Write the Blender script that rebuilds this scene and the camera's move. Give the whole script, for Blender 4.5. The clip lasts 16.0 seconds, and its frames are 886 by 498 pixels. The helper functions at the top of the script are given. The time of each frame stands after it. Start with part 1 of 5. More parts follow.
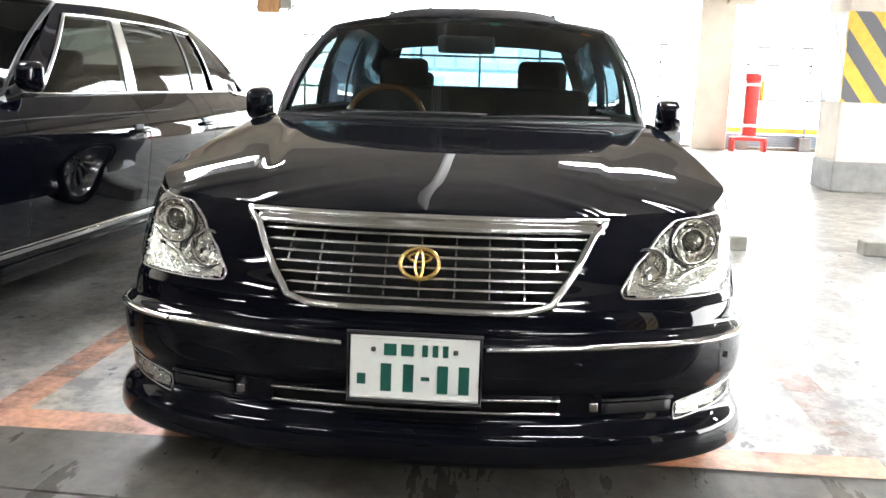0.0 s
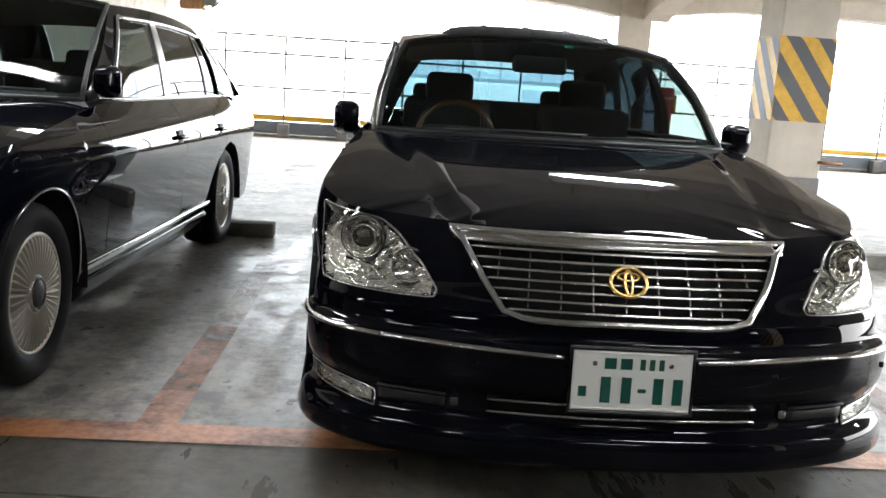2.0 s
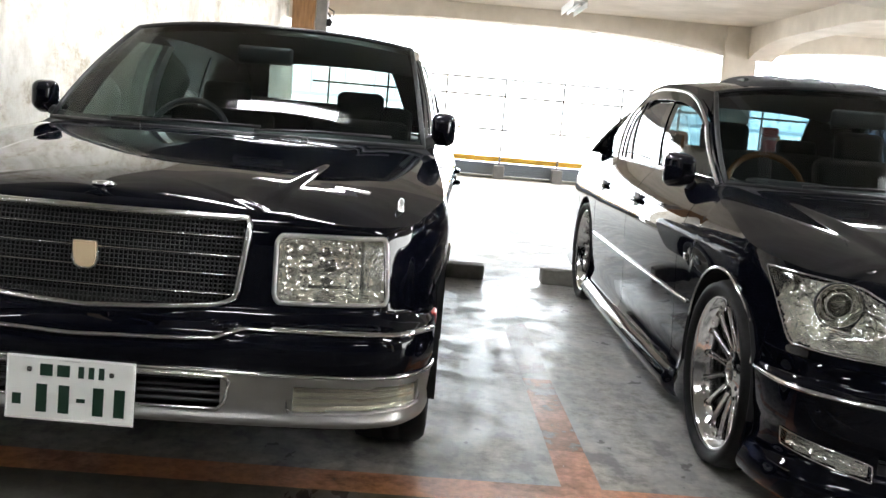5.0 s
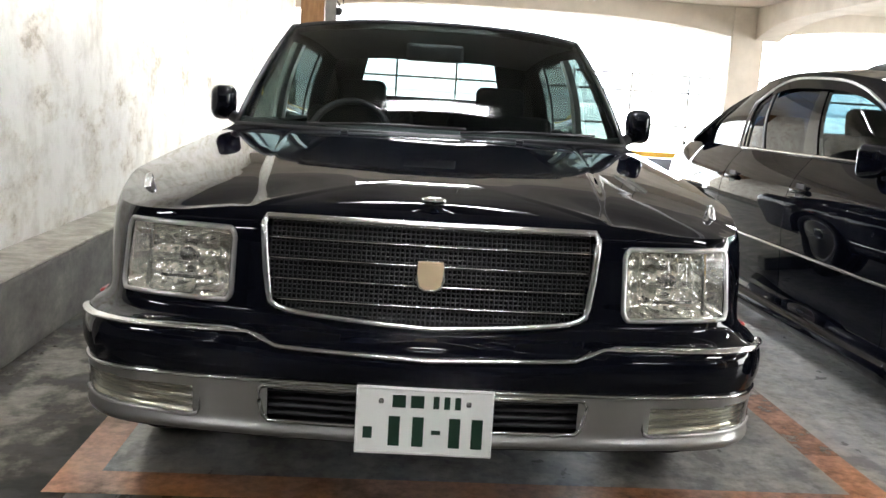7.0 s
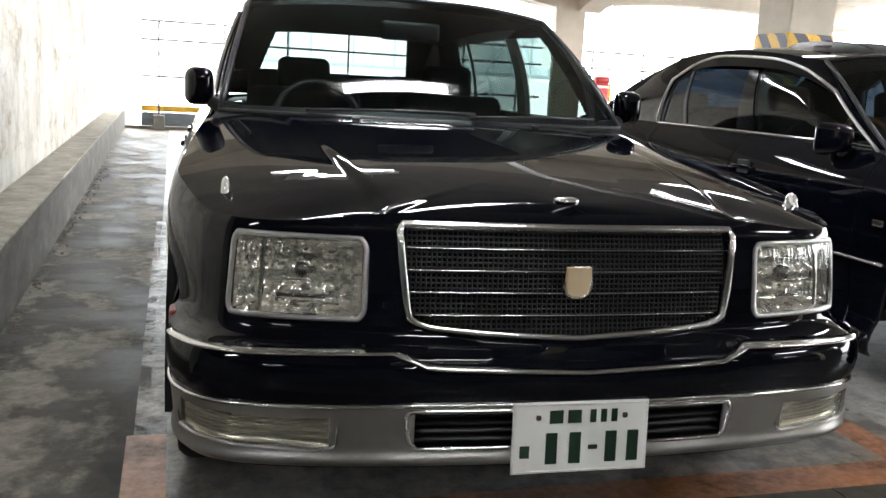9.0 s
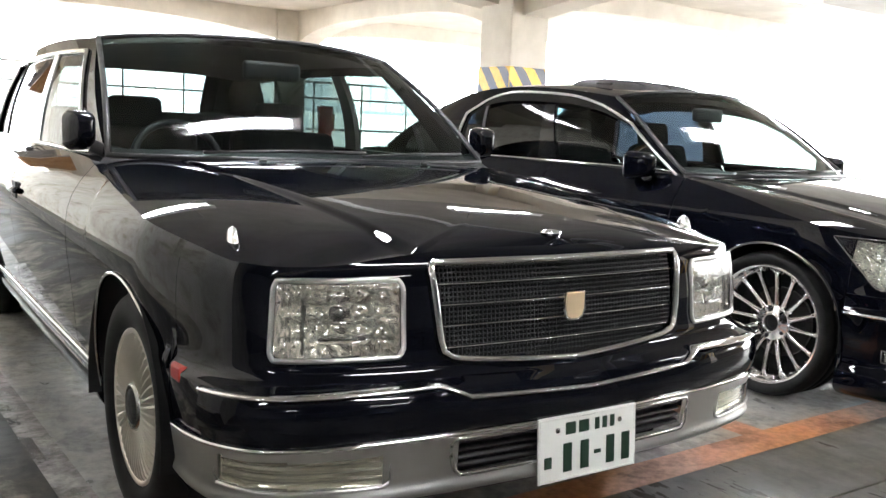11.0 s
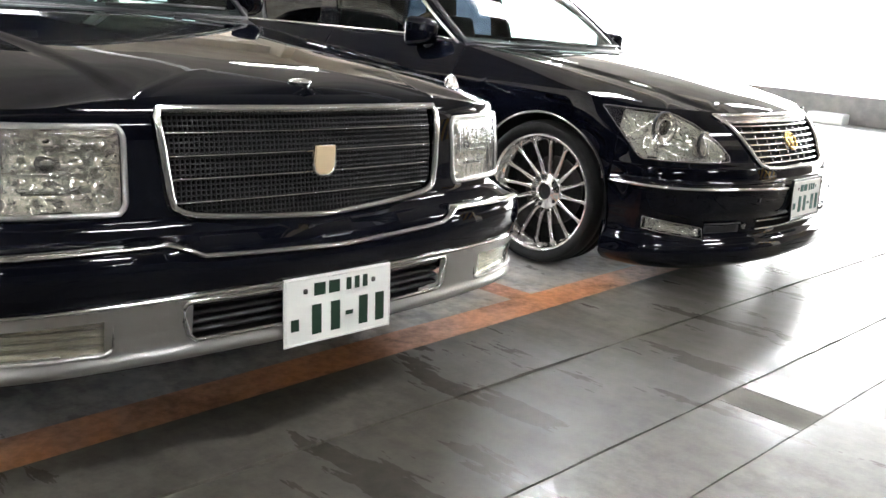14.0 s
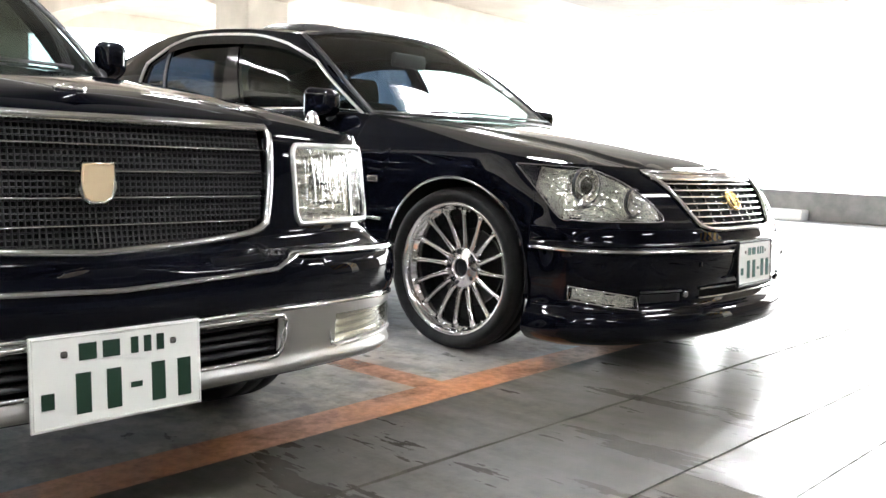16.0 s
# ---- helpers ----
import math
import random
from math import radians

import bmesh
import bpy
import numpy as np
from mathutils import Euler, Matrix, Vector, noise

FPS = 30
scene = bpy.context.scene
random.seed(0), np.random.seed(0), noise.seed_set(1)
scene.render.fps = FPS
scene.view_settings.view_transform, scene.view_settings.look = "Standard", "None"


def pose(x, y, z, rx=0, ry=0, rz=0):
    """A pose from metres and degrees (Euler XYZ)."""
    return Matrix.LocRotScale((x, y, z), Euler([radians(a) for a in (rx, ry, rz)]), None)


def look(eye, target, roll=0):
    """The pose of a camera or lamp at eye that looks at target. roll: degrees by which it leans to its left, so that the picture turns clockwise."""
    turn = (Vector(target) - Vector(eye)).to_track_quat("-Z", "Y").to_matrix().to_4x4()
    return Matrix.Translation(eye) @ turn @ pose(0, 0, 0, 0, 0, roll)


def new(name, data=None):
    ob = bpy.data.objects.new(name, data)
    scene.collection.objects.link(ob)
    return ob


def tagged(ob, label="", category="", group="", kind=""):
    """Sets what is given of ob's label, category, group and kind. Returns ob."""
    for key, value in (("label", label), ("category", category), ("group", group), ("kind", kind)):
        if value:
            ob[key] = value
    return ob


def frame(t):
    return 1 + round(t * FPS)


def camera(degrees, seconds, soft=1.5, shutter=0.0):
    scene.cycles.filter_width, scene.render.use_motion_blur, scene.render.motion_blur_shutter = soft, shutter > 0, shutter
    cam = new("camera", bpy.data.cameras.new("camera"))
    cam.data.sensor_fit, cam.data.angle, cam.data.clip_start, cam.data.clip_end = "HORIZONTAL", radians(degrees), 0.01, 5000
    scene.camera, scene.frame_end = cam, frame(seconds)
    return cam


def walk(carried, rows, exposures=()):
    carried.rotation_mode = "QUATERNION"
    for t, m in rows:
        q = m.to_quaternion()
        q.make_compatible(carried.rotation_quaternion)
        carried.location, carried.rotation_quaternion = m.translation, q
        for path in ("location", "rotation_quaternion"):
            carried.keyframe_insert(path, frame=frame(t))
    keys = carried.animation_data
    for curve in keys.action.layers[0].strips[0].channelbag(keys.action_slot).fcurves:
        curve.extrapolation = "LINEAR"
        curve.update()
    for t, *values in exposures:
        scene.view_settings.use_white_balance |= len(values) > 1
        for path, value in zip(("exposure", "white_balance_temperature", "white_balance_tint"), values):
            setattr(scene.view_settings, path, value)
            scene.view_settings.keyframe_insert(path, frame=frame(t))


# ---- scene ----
cam = camera(52.2, 16.0)
PATH = [
    (0, (0.227, -2.205, 1.111), (0.085, -0.243, 0.749), 1.8),
    (0.5, (-0.037, -2.347, 1.128), (-0.089, -0.384, 0.751), 1.9),
    (1, (-0.265, -2.34, 1.121), (-0.261, -0.377, 0.74), 2.1),
    (1.5, (-0.475, -2.299, 1.128), (-0.401, -0.334, 0.766), 2.8),
    (2, (-0.685, -2.33, 1.139), (-0.555, -0.365, 0.793), 3.7),
    (2.5, (-0.926, -2.363, 1.14), (-0.812, -0.394, 0.81), 4.4),
    (3, (-1.149, -2.34, 1.132), (-1.102, -0.365, 0.822), 4.4),
    (3.5, (-1.355, -2.314, 1.139), (-1.328, -0.337, 0.841), 4.1),
    (3.7, (-1.436, -2.301, 1.147), (-1.404, -0.323, 0.851), 4.3),
    (5.8, (-2.425, -2.164, 1.13), (-2.355, -0.186, 0.843), 4.6),
    (6, (-2.548, -2.176, 1.142), (-2.47, -0.199, 0.853), 4.4),
    (6.5, (-2.744, -2.148, 1.132), (-2.64, -0.173, 0.834), 3.9),
    (7, (-2.959, -2.031, 1.124), (-2.821, -0.061, 0.809), 3.5),
    (7.5, (-3.157, -1.969, 1.138), (-2.947, -0.006, 0.816), 3.5),
    (8, (-3.383, -1.945, 1.153), (-3.051, 0.0, 0.828), 3.0),
    (8.5, (-3.573, -1.832, 1.134), (-3.116, 0.085, 0.793), 2.9),
    (9, (-3.723, -1.724, 1.141), (-3.151, 0.158, 0.781), 3.3),
    (9.5, (-3.935, -1.695, 1.159), (-3.187, 0.128, 0.819), 3.7),
    (9.7, (-4.028, -1.684, 1.163), (-3.195, 0.106, 0.844), 3.7),
    (11.8, (-4.529, -1.454, 1.138), (-3.313, 0.108, 0.853), 2.2),
    (12, (-4.534, -1.505, 1.135), (-3.319, 0.056, 0.838), 2.2),
    (12.5, (-4.599, -1.599, 1.106), (-3.302, -0.108, 0.798), 3.2),
    (13, (-4.518, -1.591, 1.098), (-3.121, -0.203, 0.749), 4.9),
    (13.5, (-4.413, -1.533, 1.065), (-2.958, -0.226, 0.649), 5.6),
    (14, (-4.251, -1.52, 1.056), (-2.793, -0.241, 0.568), 4.7),
    (14.5, (-4.051, -1.529, 1.07), (-2.605, -0.233, 0.59), 3.0),
    (15, (-3.893, -1.444, 1.029), (-2.43, -0.156, 0.582), 2.6),
    (15.5, (-3.757, -1.404, 0.915), (-2.259, -0.125, 0.564), 2.1),
    (16, (-3.689, -1.437, 0.79), (-2.171, -0.151, 0.58), 2.3),
]
walk(cam, [(t, look(eye, target, roll)) for t, eye, target, roll in PATH],
     [(0, 2.28), (1.5, 1.5), (2.5, 0.84), (3.7, 0.76), (5.8, 2.03), (7.0, 1.79), (9.0, 1.4), (9.7, 1.8), (12.5, 2.26), (16, 2.35)])

# ---- world and light ----
world = bpy.data.worlds.new("world")
scene.world = world
world.use_nodes = True
wn = world.node_tree.nodes
sky = wn.new("ShaderNodeTexSky")
sky.sky_type = "NISHITA"
sky.sun_disc = False
sky.sun_elevation = radians(52)
sky.sun_rotation = radians(20)
world.node_tree.links.new(sky.outputs[0], wn["Background"].inputs[0])
wn["Background"].inputs[1].default_value = 0.15

sun_data = bpy.data.lights.new("sun", "SUN")
sun_data.energy, sun_data.angle, sun_data.color = 3.0, radians(0.6), (1.0, 0.95, 0.88)
sun_ob = new("sun", sun_data)
sun_ob.matrix_world = look((0, 60, 80), (-14, 10, 0))


# ---- materials ----
def mat(name, colour, rough=0.5, metal=0.0, coat=0.0, spec=0.5, emit=0.0):
    m = bpy.data.materials.new(name)
    m.use_nodes = True
    b = m.node_tree.nodes["Principled BSDF"]
    b.inputs["Base Color"].default_value = (*colour, 1)
    b.inputs["Roughness"].default_value = rough
    b.inputs["Metallic"].default_value = metal
    b.inputs["Coat Weight"].default_value = coat
    b.inputs["Coat Roughness"].default_value = 0.02
    b.inputs["Specular IOR Level"].default_value = spec
    if emit:
        b.inputs["Emission Color"].default_value = (*colour, 1)
        b.inputs["Emission Strength"].default_value = emit
    return m


def noise_node(m, scale, detail=4.0, rough=0.6, stretch=(1, 1, 1), space="Object"):
    n, l = m.node_tree.nodes, m.node_tree.links
    co, mp, tx = n.new("ShaderNodeTexCoord"), n.new("ShaderNodeMapping"), n.new("ShaderNodeTexNoise")
    mp.inputs["Scale"].default_value = stretch
    l.new(co.outputs[space], mp.inputs[0])
    l.new(mp.outputs[0], tx.inputs["Vector"])
    tx.inputs["Scale"].default_value, tx.inputs["Detail"].default_value = scale, detail
    tx.inputs["Roughness"].default_value = rough
    return tx.outputs["Fac"]


def ramp(m, fac, stops):
    n, l = m.node_tree.nodes, m.node_tree.links
    r = n.new("ShaderNodeValToRGB")
    l.new(fac, r.inputs[0])
    e = r.color_ramp.elements
    while len(e) < len(stops):
        e.new(0.5)
    for k, (p, c) in zip(e, stops):
        k.position, k.color = p, (*c, 1) if len(c) == 3 else c
    return r.outputs[0]


def blend(m, fac, a, b, kind="MIX"):
    n, l = m.node_tree.nodes, m.node_tree.links
    x = n.new("ShaderNodeMix")
    x.data_type, x.blend_type = "RGBA", kind
    for v, s in ((fac, 0), (a, 6), (b, 7)):
        if isinstance(v, (int, float)):
            x.inputs[s].default_value = v
        elif isinstance(v, tuple):
            x.inputs[s].default_value = (*v, 1)
        else:
            l.new(v, x.inputs[s])
    return x.outputs[2]


def put_in(m, socket, out):
    m.node_tree.links.new(out, m.node_tree.nodes["Principled BSDF"].inputs[socket])


def bump(m, fac, strength=0.2, distance=0.01):
    n, l = m.node_tree.nodes, m.node_tree.links
    b = n.new("ShaderNodeBump")
    b.inputs["Strength"].default_value, b.inputs["Distance"].default_value = strength, distance
    l.new(fac, b.inputs["Height"])
    put_in(m, "Normal", b.outputs[0])


def grey(v):
    return (v, v, v)


PAINT = mat("black_paint", (0.0022, 0.0027, 0.0055), 0.3, 0.0, 1.0, 0.0)
PAINT.node_tree.nodes["Principled BSDF"].inputs["Coat IOR"].default_value = 1.37
put_in(PAINT, "Coat Roughness", ramp(PAINT, noise_node(PAINT, 7.0, 6), [(0.4, grey(0.008)), (0.8, grey(0.035))]))
CHROME = mat("chrome", (0.78, 0.78, 0.77), 0.1, 1.0)
put_in(CHROME, "Roughness", ramp(CHROME, noise_node(CHROME, 30.0), [(0.3, grey(0.06)), (0.8, grey(0.2))]))
SATIN = mat("satin_silver", (0.40, 0.395, 0.39), 0.15, 1.0)
put_in(SATIN, "Roughness", ramp(SATIN, noise_node(SATIN, 14.0, 2), [(0.3, grey(0.20)), (0.8, grey(0.26))]))
BUMPER = mat("silver_bumper_paint", (0.44, 0.43, 0.41), 0.32, 0.95)
put_in(BUMPER, "Roughness", ramp(BUMPER, noise_node(BUMPER, 5.0, 3), [(0.3, grey(0.30)), (0.8, grey(0.37))]))
GOLD = mat("gold_plate", (0.83, 0.58, 0.22), 0.18, 1.0)
GOLD_PALE = mat("pale_gold_enamel", (0.84, 0.66, 0.42), 0.35, 0.3)
PLASTIC = mat("black_plastic", (0.012, 0.012, 0.013), 0.45)
put_in(PLASTIC, "Roughness", ramp(PLASTIC, noise_node(PLASTIC, 40.0), [(0.3, grey(0.38)), (0.8, grey(0.6))]))
MESHY = mat("grille_black", (0.02, 0.02, 0.021), 0.35)
RUBBER = mat("tyre_rubber", (0.014, 0.014, 0.014), 0.62, spec=0.2)
put_in(RUBBER, "Base Color", ramp(RUBBER, noise_node(RUBBER, 25.0), [(0.3, grey(0.006)), (0.8, grey(0.014))]))
LINER = mat("wheel_well_black", (0.006, 0.006, 0.006), 0.8)
CLOTH = mat("dark_seat_cloth", (0.011, 0.011, 0.012), 0.9)
bump(CLOTH, noise_node(CLOTH, 180.0), 0.3, 0.002)
TRIM_GREY = mat("dark_cabin_trim", (0.016, 0.016, 0.017), 0.7)
WOOD = mat("wheel_wood", (0.13, 0.06, 0.02), 0.25, 0.0, 0.6)
WHITE_PLATE = mat("plate_white", (0.85, 0.845, 0.80), 0.4)
GREEN_INK = mat("plate_green", (0.004, 0.085, 0.06), 0.45)
DARK_INK = mat("plate_dark_green", (0.006, 0.03, 0.015), 0.45)
RED_LENS = mat("red_lens", (0.42, 0.03, 0.022), 0.3, 0.0, 0.25)
ALLOY = mat("polished_alloy", (0.80, 0.80, 0.79), 0.12, 1.0)
ALLOY_WARM = mat("painted_alloy", (0.60, 0.565, 0.49), 0.33, 0.45)
put_in(ALLOY_WARM, "Roughness", ramp(ALLOY_WARM, noise_node(ALLOY_WARM, 20.0), [(0.3, grey(0.26)), (0.8, grey(0.45))]))
VISOR = mat("smoked_visor", (0.008, 0.008, 0.009), 0.08)
BRIGHT_FRAME = mat("brushed_bright_frame", (0.62, 0.61, 0.59), 0.28, 0.9)
GREEN_FILM = mat("green_sticker", (0.02, 0.22, 0.12), 0.5)
ORANGE_FILM = mat("orange_sticker", (0.65, 0.17, 0.02), 0.5)
BRAKE = mat("brake_steel", (0.09, 0.085, 0.08), 0.5, 1.0)


def reflector(name, colour, scale, strength, metal, rough=0.16):
    """Bright, slightly rippled metal behind a lamp glass."""
    m = mat(name, colour, rough, metal)
    bump(m, noise_node(m, scale, 2), strength, 0.02)
    return m


REFLECTOR = reflector("lamp_reflector", (0.92, 0.91, 0.86), 34.0, 0.8, 0.85, 0.12)
REFLECTOR_FINE = reflector("fluted_reflector", (0.96, 0.94, 0.90), 13.0, 0.75, 0.88, 0.09)
FOG_BOWL = reflector("fog_lamp_reflector", (0.62, 0.58, 0.48), 9.0, 0.3, 0.75, 0.2)
MIRROR_BOWL = mat("mirror_bowl", (0.92, 0.90, 0.85), 0.07, 1.0)
bump(MIRROR_BOWL, noise_node(MIRROR_BOWL, 30.0, 1), 0.5, 0.02)


def glass_mat(name, tint, gloss=1.0, rough=0.0, flute=None):
    m = bpy.data.materials.new(name)
    m.use_nodes = True
    n, l = m.node_tree.nodes, m.node_tree.links
    n.remove(n["Principled BSDF"])
    tr, gl, mx, fr = (n.new(k) for k in ("ShaderNodeBsdfTransparent", "ShaderNodeBsdfGlossy", "ShaderNodeMixShader", "ShaderNodeLayerWeight"))
    tr.inputs[0].default_value = (*tint, 1)
    gl.inputs["Roughness"].default_value = rough
    fr.inputs[0].default_value = 0.5
    pw, ma = n.new("ShaderNodeMath"), n.new("ShaderNodeMath")
    pw.operation, ma.operation, ma.use_clamp = "POWER", "MULTIPLY_ADD", True
    pw.inputs[1].default_value = 5.0
    ma.inputs[1].default_value, ma.inputs[2].default_value = 0.9 * gloss, 0.045 * gloss
    l.new(fr.outputs["Facing"], pw.inputs[0])
    l.new(pw.outputs[0], ma.inputs[0])
    l.new(ma.outputs[0], mx.inputs[0])
    l.new(tr.outputs[0], mx.inputs[1])
    l.new(gl.outputs[0], mx.inputs[2])
    l.new(mx.outputs[0], n["Material Output"].inputs[0])
    if flute:
        co, mp, wv, bp = (n.new(k) for k in ("ShaderNodeTexCoord", "ShaderNodeMapping", "ShaderNodeTexNoise", "ShaderNodeBump"))
        mp.inputs["Scale"].default_value = flute
        l.new(co.outputs["Object"], mp.inputs[0])
        l.new(mp.outputs[0], wv.inputs["Vector"])
        wv.inputs["Scale"].default_value = 1.0
        bp.inputs["Strength"].default_value, bp.inputs["Distance"].default_value = 0.5, 0.01
        l.new(wv.outputs["Fac"], bp.inputs["Height"])
        l.new(bp.outputs[0], gl.inputs["Normal"])
        l.new(bp.outputs[0], fr.inputs["Normal"])
    return m


GLASS = glass_mat("windscreen_glass", (0.36, 0.43, 0.42), 0.8)
GLASS_SIDE = glass_mat("side_glass", (0.24, 0.285, 0.27))
GLASS_LIMO = glass_mat("limousine_side_glass", (0.19, 0.225, 0.21))
GLASS_LIMO_REAR = glass_mat("limousine_rear_side_glass", (0.04, 0.05, 0.047))
GLASS_DARK = glass_mat("privacy_glass", (0.010, 0.013, 0.019))
GLASS_BLUE = glass_mat("blue_rear_glass", (0.11, 0.18, 0.22))
GLASS_REAR = glass_mat("clear_rear_glass", (0.36, 0.39, 0.38))
LENS = glass_mat("lamp_glass", (0.93, 0.94, 0.92), 1.3)
LENS_FLUTED = glass_mat("fluted_lamp_glass", (0.90, 0.90, 0.86), 1.8, 0.03, (160, 6, 6))

# concrete floor: coated screed with worn dull patches in the bays, smoother and evener in the lane
def screed(name, dark, mid, light, worn, rough_lo, rough_hi, grain, gloss, along, coat=0.0, soft=0.035, haze=0.44, bare=0.25, mottle=0.35):
    m = mat(name, mid, 0.4, spec=gloss)
    big = noise_node(m, 0.45, 4, 0.55)
    patch = noise_node(m, worn, 6, 0.62, (1, 0.7, 1))
    streak = noise_node(m, 3.2, 6, 0.65, along)
    fine = noise_node(m, 16.0, 5, 0.7)
    c = ramp(m, patch, [(0.43 - 0.6 * soft, dark), (0.50, mid), (0.56 + 0.6 * soft, light)])
    c = blend(m, 0.5, c, ramp(m, big, [(0.32, (0.50, 0.49, 0.50)), (0.66, (1.0, 0.97, 0.92))]), "MULTIPLY")
    c = blend(m, 0.55, c, ramp(m, streak, [(0.34, (0.55, 0.53, 0.52)), (0.62, grey(1.0))]), "MULTIPLY")
    c = blend(m, grain, c, ramp(m, fine, [(0.36, grey(0.5)), (0.62, grey(1.0))]), "MULTIPLY")
    put_in(m, "Base Color", c)
    put_in(m, "Roughness", blend(m, mottle, ramp(m, patch, [(0.42, grey(rough_lo)), (0.58, grey(rough_hi))]), ramp(m, streak, [(0.35, grey(rough_lo)), (0.65, grey(rough_hi))])))
    dull = blend(m, 0.5, ramp(m, patch, [(0.495 - soft, grey(1.0)), (0.495 + soft, grey(bare))]), ramp(m, streak, [(0.485 - soft, grey(1.0)), (0.485 + soft, grey(bare))]))
    put_in(m, "Specular IOR Level", blend(m, 1.0, dull, grey(gloss), "MULTIPLY"))
    bump(m, fine, 0.14, 0.006)
    if coat:
        put_in(m, "Coat Weight", blend(m, 1.0, dull, grey(coat), "MULTIPLY"))
        b = m.node_tree.nodes["Principled BSDF"]
        b.inputs["Coat Roughness"].default_value, b.inputs["Coat IOR"].default_value = haze, 2.1
    return m


FLOOR = screed("bay_floor_concrete", (0.13, 0.126, 0.116), (0.44, 0.427, 0.395), (0.58, 0.567, 0.53), 7.5, 0.26, 0.48, 0.9, 0.7, (1.2, 0.7, 1), 1.0, 0.03, 0.50, 0.08)
FARFLOOR = screed("aisle_floor_concrete", (0.13, 0.122, 0.106), (0.29, 0.275, 0.244), (0.48, 0.46, 0.42), 6.5, 0.42, 0.60, 0.8, 0.45, (0.75, 1.3, 1), 0.45)
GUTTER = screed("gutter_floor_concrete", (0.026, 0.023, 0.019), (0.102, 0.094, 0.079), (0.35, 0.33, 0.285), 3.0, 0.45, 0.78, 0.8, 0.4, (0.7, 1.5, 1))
LANE = screed("lane_floor_concrete", (0.112, 0.103, 0.086), (0.128, 0.118, 0.099), (0.160, 0.149, 0.125), 1.8, 0.22, 0.42, 0.8, 0.42, (1.7, 0.35, 1), 0.20, 0.12, 0.44, 0.2, 0.9)


def worn_paint(name, dull, bright, lo, hi, rough):
    """Line paint that wears through to the concrete under it."""
    m = mat(name, bright, rough)
    n = noise_node(m, 2.6, 8, 0.68)
    f = noise_node(m, 30.0, 4, 0.7)
    c = ramp(m, n, [(0.38, dull), (0.60, bright)])
    put_in(m, "Base Color", blend(m, 0.3, c, ramp(m, f, [(0.34, grey(0.6)), (0.64, grey(1.0))]), "MULTIPLY"))
    w = blend(m, 0.18, ramp(m, n, [(lo, grey(0.0)), (hi, grey(1.0))]), ramp(m, f, [(0.38, grey(0.0)), (0.58, grey(1.0))]))
    put_in(m, "Alpha", w)
    b = m.node_tree.nodes["Principled BSDF"]
    b.inputs["Coat Weight"].default_value, b.inputs["Coat Roughness"].default_value, b.inputs["Coat IOR"].default_value = 1.0, 0.46, 1.95
    return m


ORANGE = worn_paint("worn_orange_paint", (0.46, 0.165, 0.05), (0.62, 0.215, 0.055), 0.22, 0.50, 0.42)
WORN = worn_paint("thin_orange_paint", (0.40, 0.155, 0.06), (0.56, 0.205, 0.065), 0.34, 0.60, 0.45)
# thin faded paint; also used where glare washes a line out
FADED_GLARE = worn_paint("faded_glare_line_paint", (0.22, 0.13, 0.095), (0.34, 0.18, 0.12), 0.46, 0.72, 0.45)
PALE_LINE = worn_paint("faded_white_paint", (0.20, 0.15, 0.13), (0.42, 0.38, 0.35), 0.40, 0.62, 0.5)

WALLC = mat("stained_concrete_wall", (0.55, 0.52, 0.46), 0.85)
w_s = noise_node(WALLC, 1.5, 7, 0.68, (1.0, 1.0, 0.55))
w_f = noise_node(WALLC, 4.0, 8, 0.72, (1, 1, 0.8))
w_l = noise_node(WALLC, 0.5, 4)
w_c = ramp(WALLC, w_s, [(0.30, (0.46, 0.42, 0.35)), (0.44, (0.72, 0.69, 0.62)), (0.75, (0.80, 0.78, 0.72))])
w_c = blend(WALLC, 0.5, w_c, ramp(WALLC, w_f, [(0.33, (0.52, 0.48, 0.42)), (0.54, grey(1.0))]), "MULTIPLY")
w_c = blend(WALLC, 0.5, w_c, ramp(WALLC, w_l, [(0.35, grey(0.65)), (0.65, grey(1.0))]), "MULTIPLY")
w_d = noise_node(WALLC, 2.3, 9, 0.75, (1.0, 0.8, 1.6))
put_in(WALLC, "Base Color", blend(WALLC, 0.75, w_c, ramp(WALLC, w_d, [(0.36, (0.46, 0.39, 0.29)), (0.43, (0.86, 0.82, 0.75)), (0.50, grey(1.0))]), "MULTIPLY"))
bump(WALLC, w_f, 0.25, 0.01)
CEIL = mat("beige_painted_concrete", (0.62, 0.56, 0.48), 0.8)
c_n = noise_node(CEIL, 1.6, 5)
put_in(CEIL, "Base Color", ramp(CEIL, c_n, [(0.3, (0.52, 0.47, 0.40)), (0.7, (0.68, 0.62, 0.54))]))
# shaded copy of the ceiling colour, so the bonnets reflect a darker ceiling
SOFFIT = mat("shaded_grey_soffit", (0.24, 0.225, 0.205), 0.85)
put_in(SOFFIT, "Base Color", ramp(SOFFIT, noise_node(SOFFIT, 1.2, 6, 0.65), [(0.3, (0.30, 0.28, 0.25)), (0.7, (0.42, 0.395, 0.355))]))
bump(SOFFIT, noise_node(SOFFIT, 40.0), 0.3, 0.006)
GREYC = mat("grey_plinth_paint", (0.22, 0.21, 0.20), 0.7)
put_in(GREYC, "Base Color", ramp(GREYC, noise_node(GREYC, 6.0, 6), [(0.3, grey(0.17)), (0.7, (0.27, 0.26, 0.25))]))
# grimy kerb side, with the shade beside the limousine put into its colour
DIRTY_SHADED_KERB = mat("dirty_shaded_kerb_concrete", (0.12, 0.115, 0.10), 0.88)
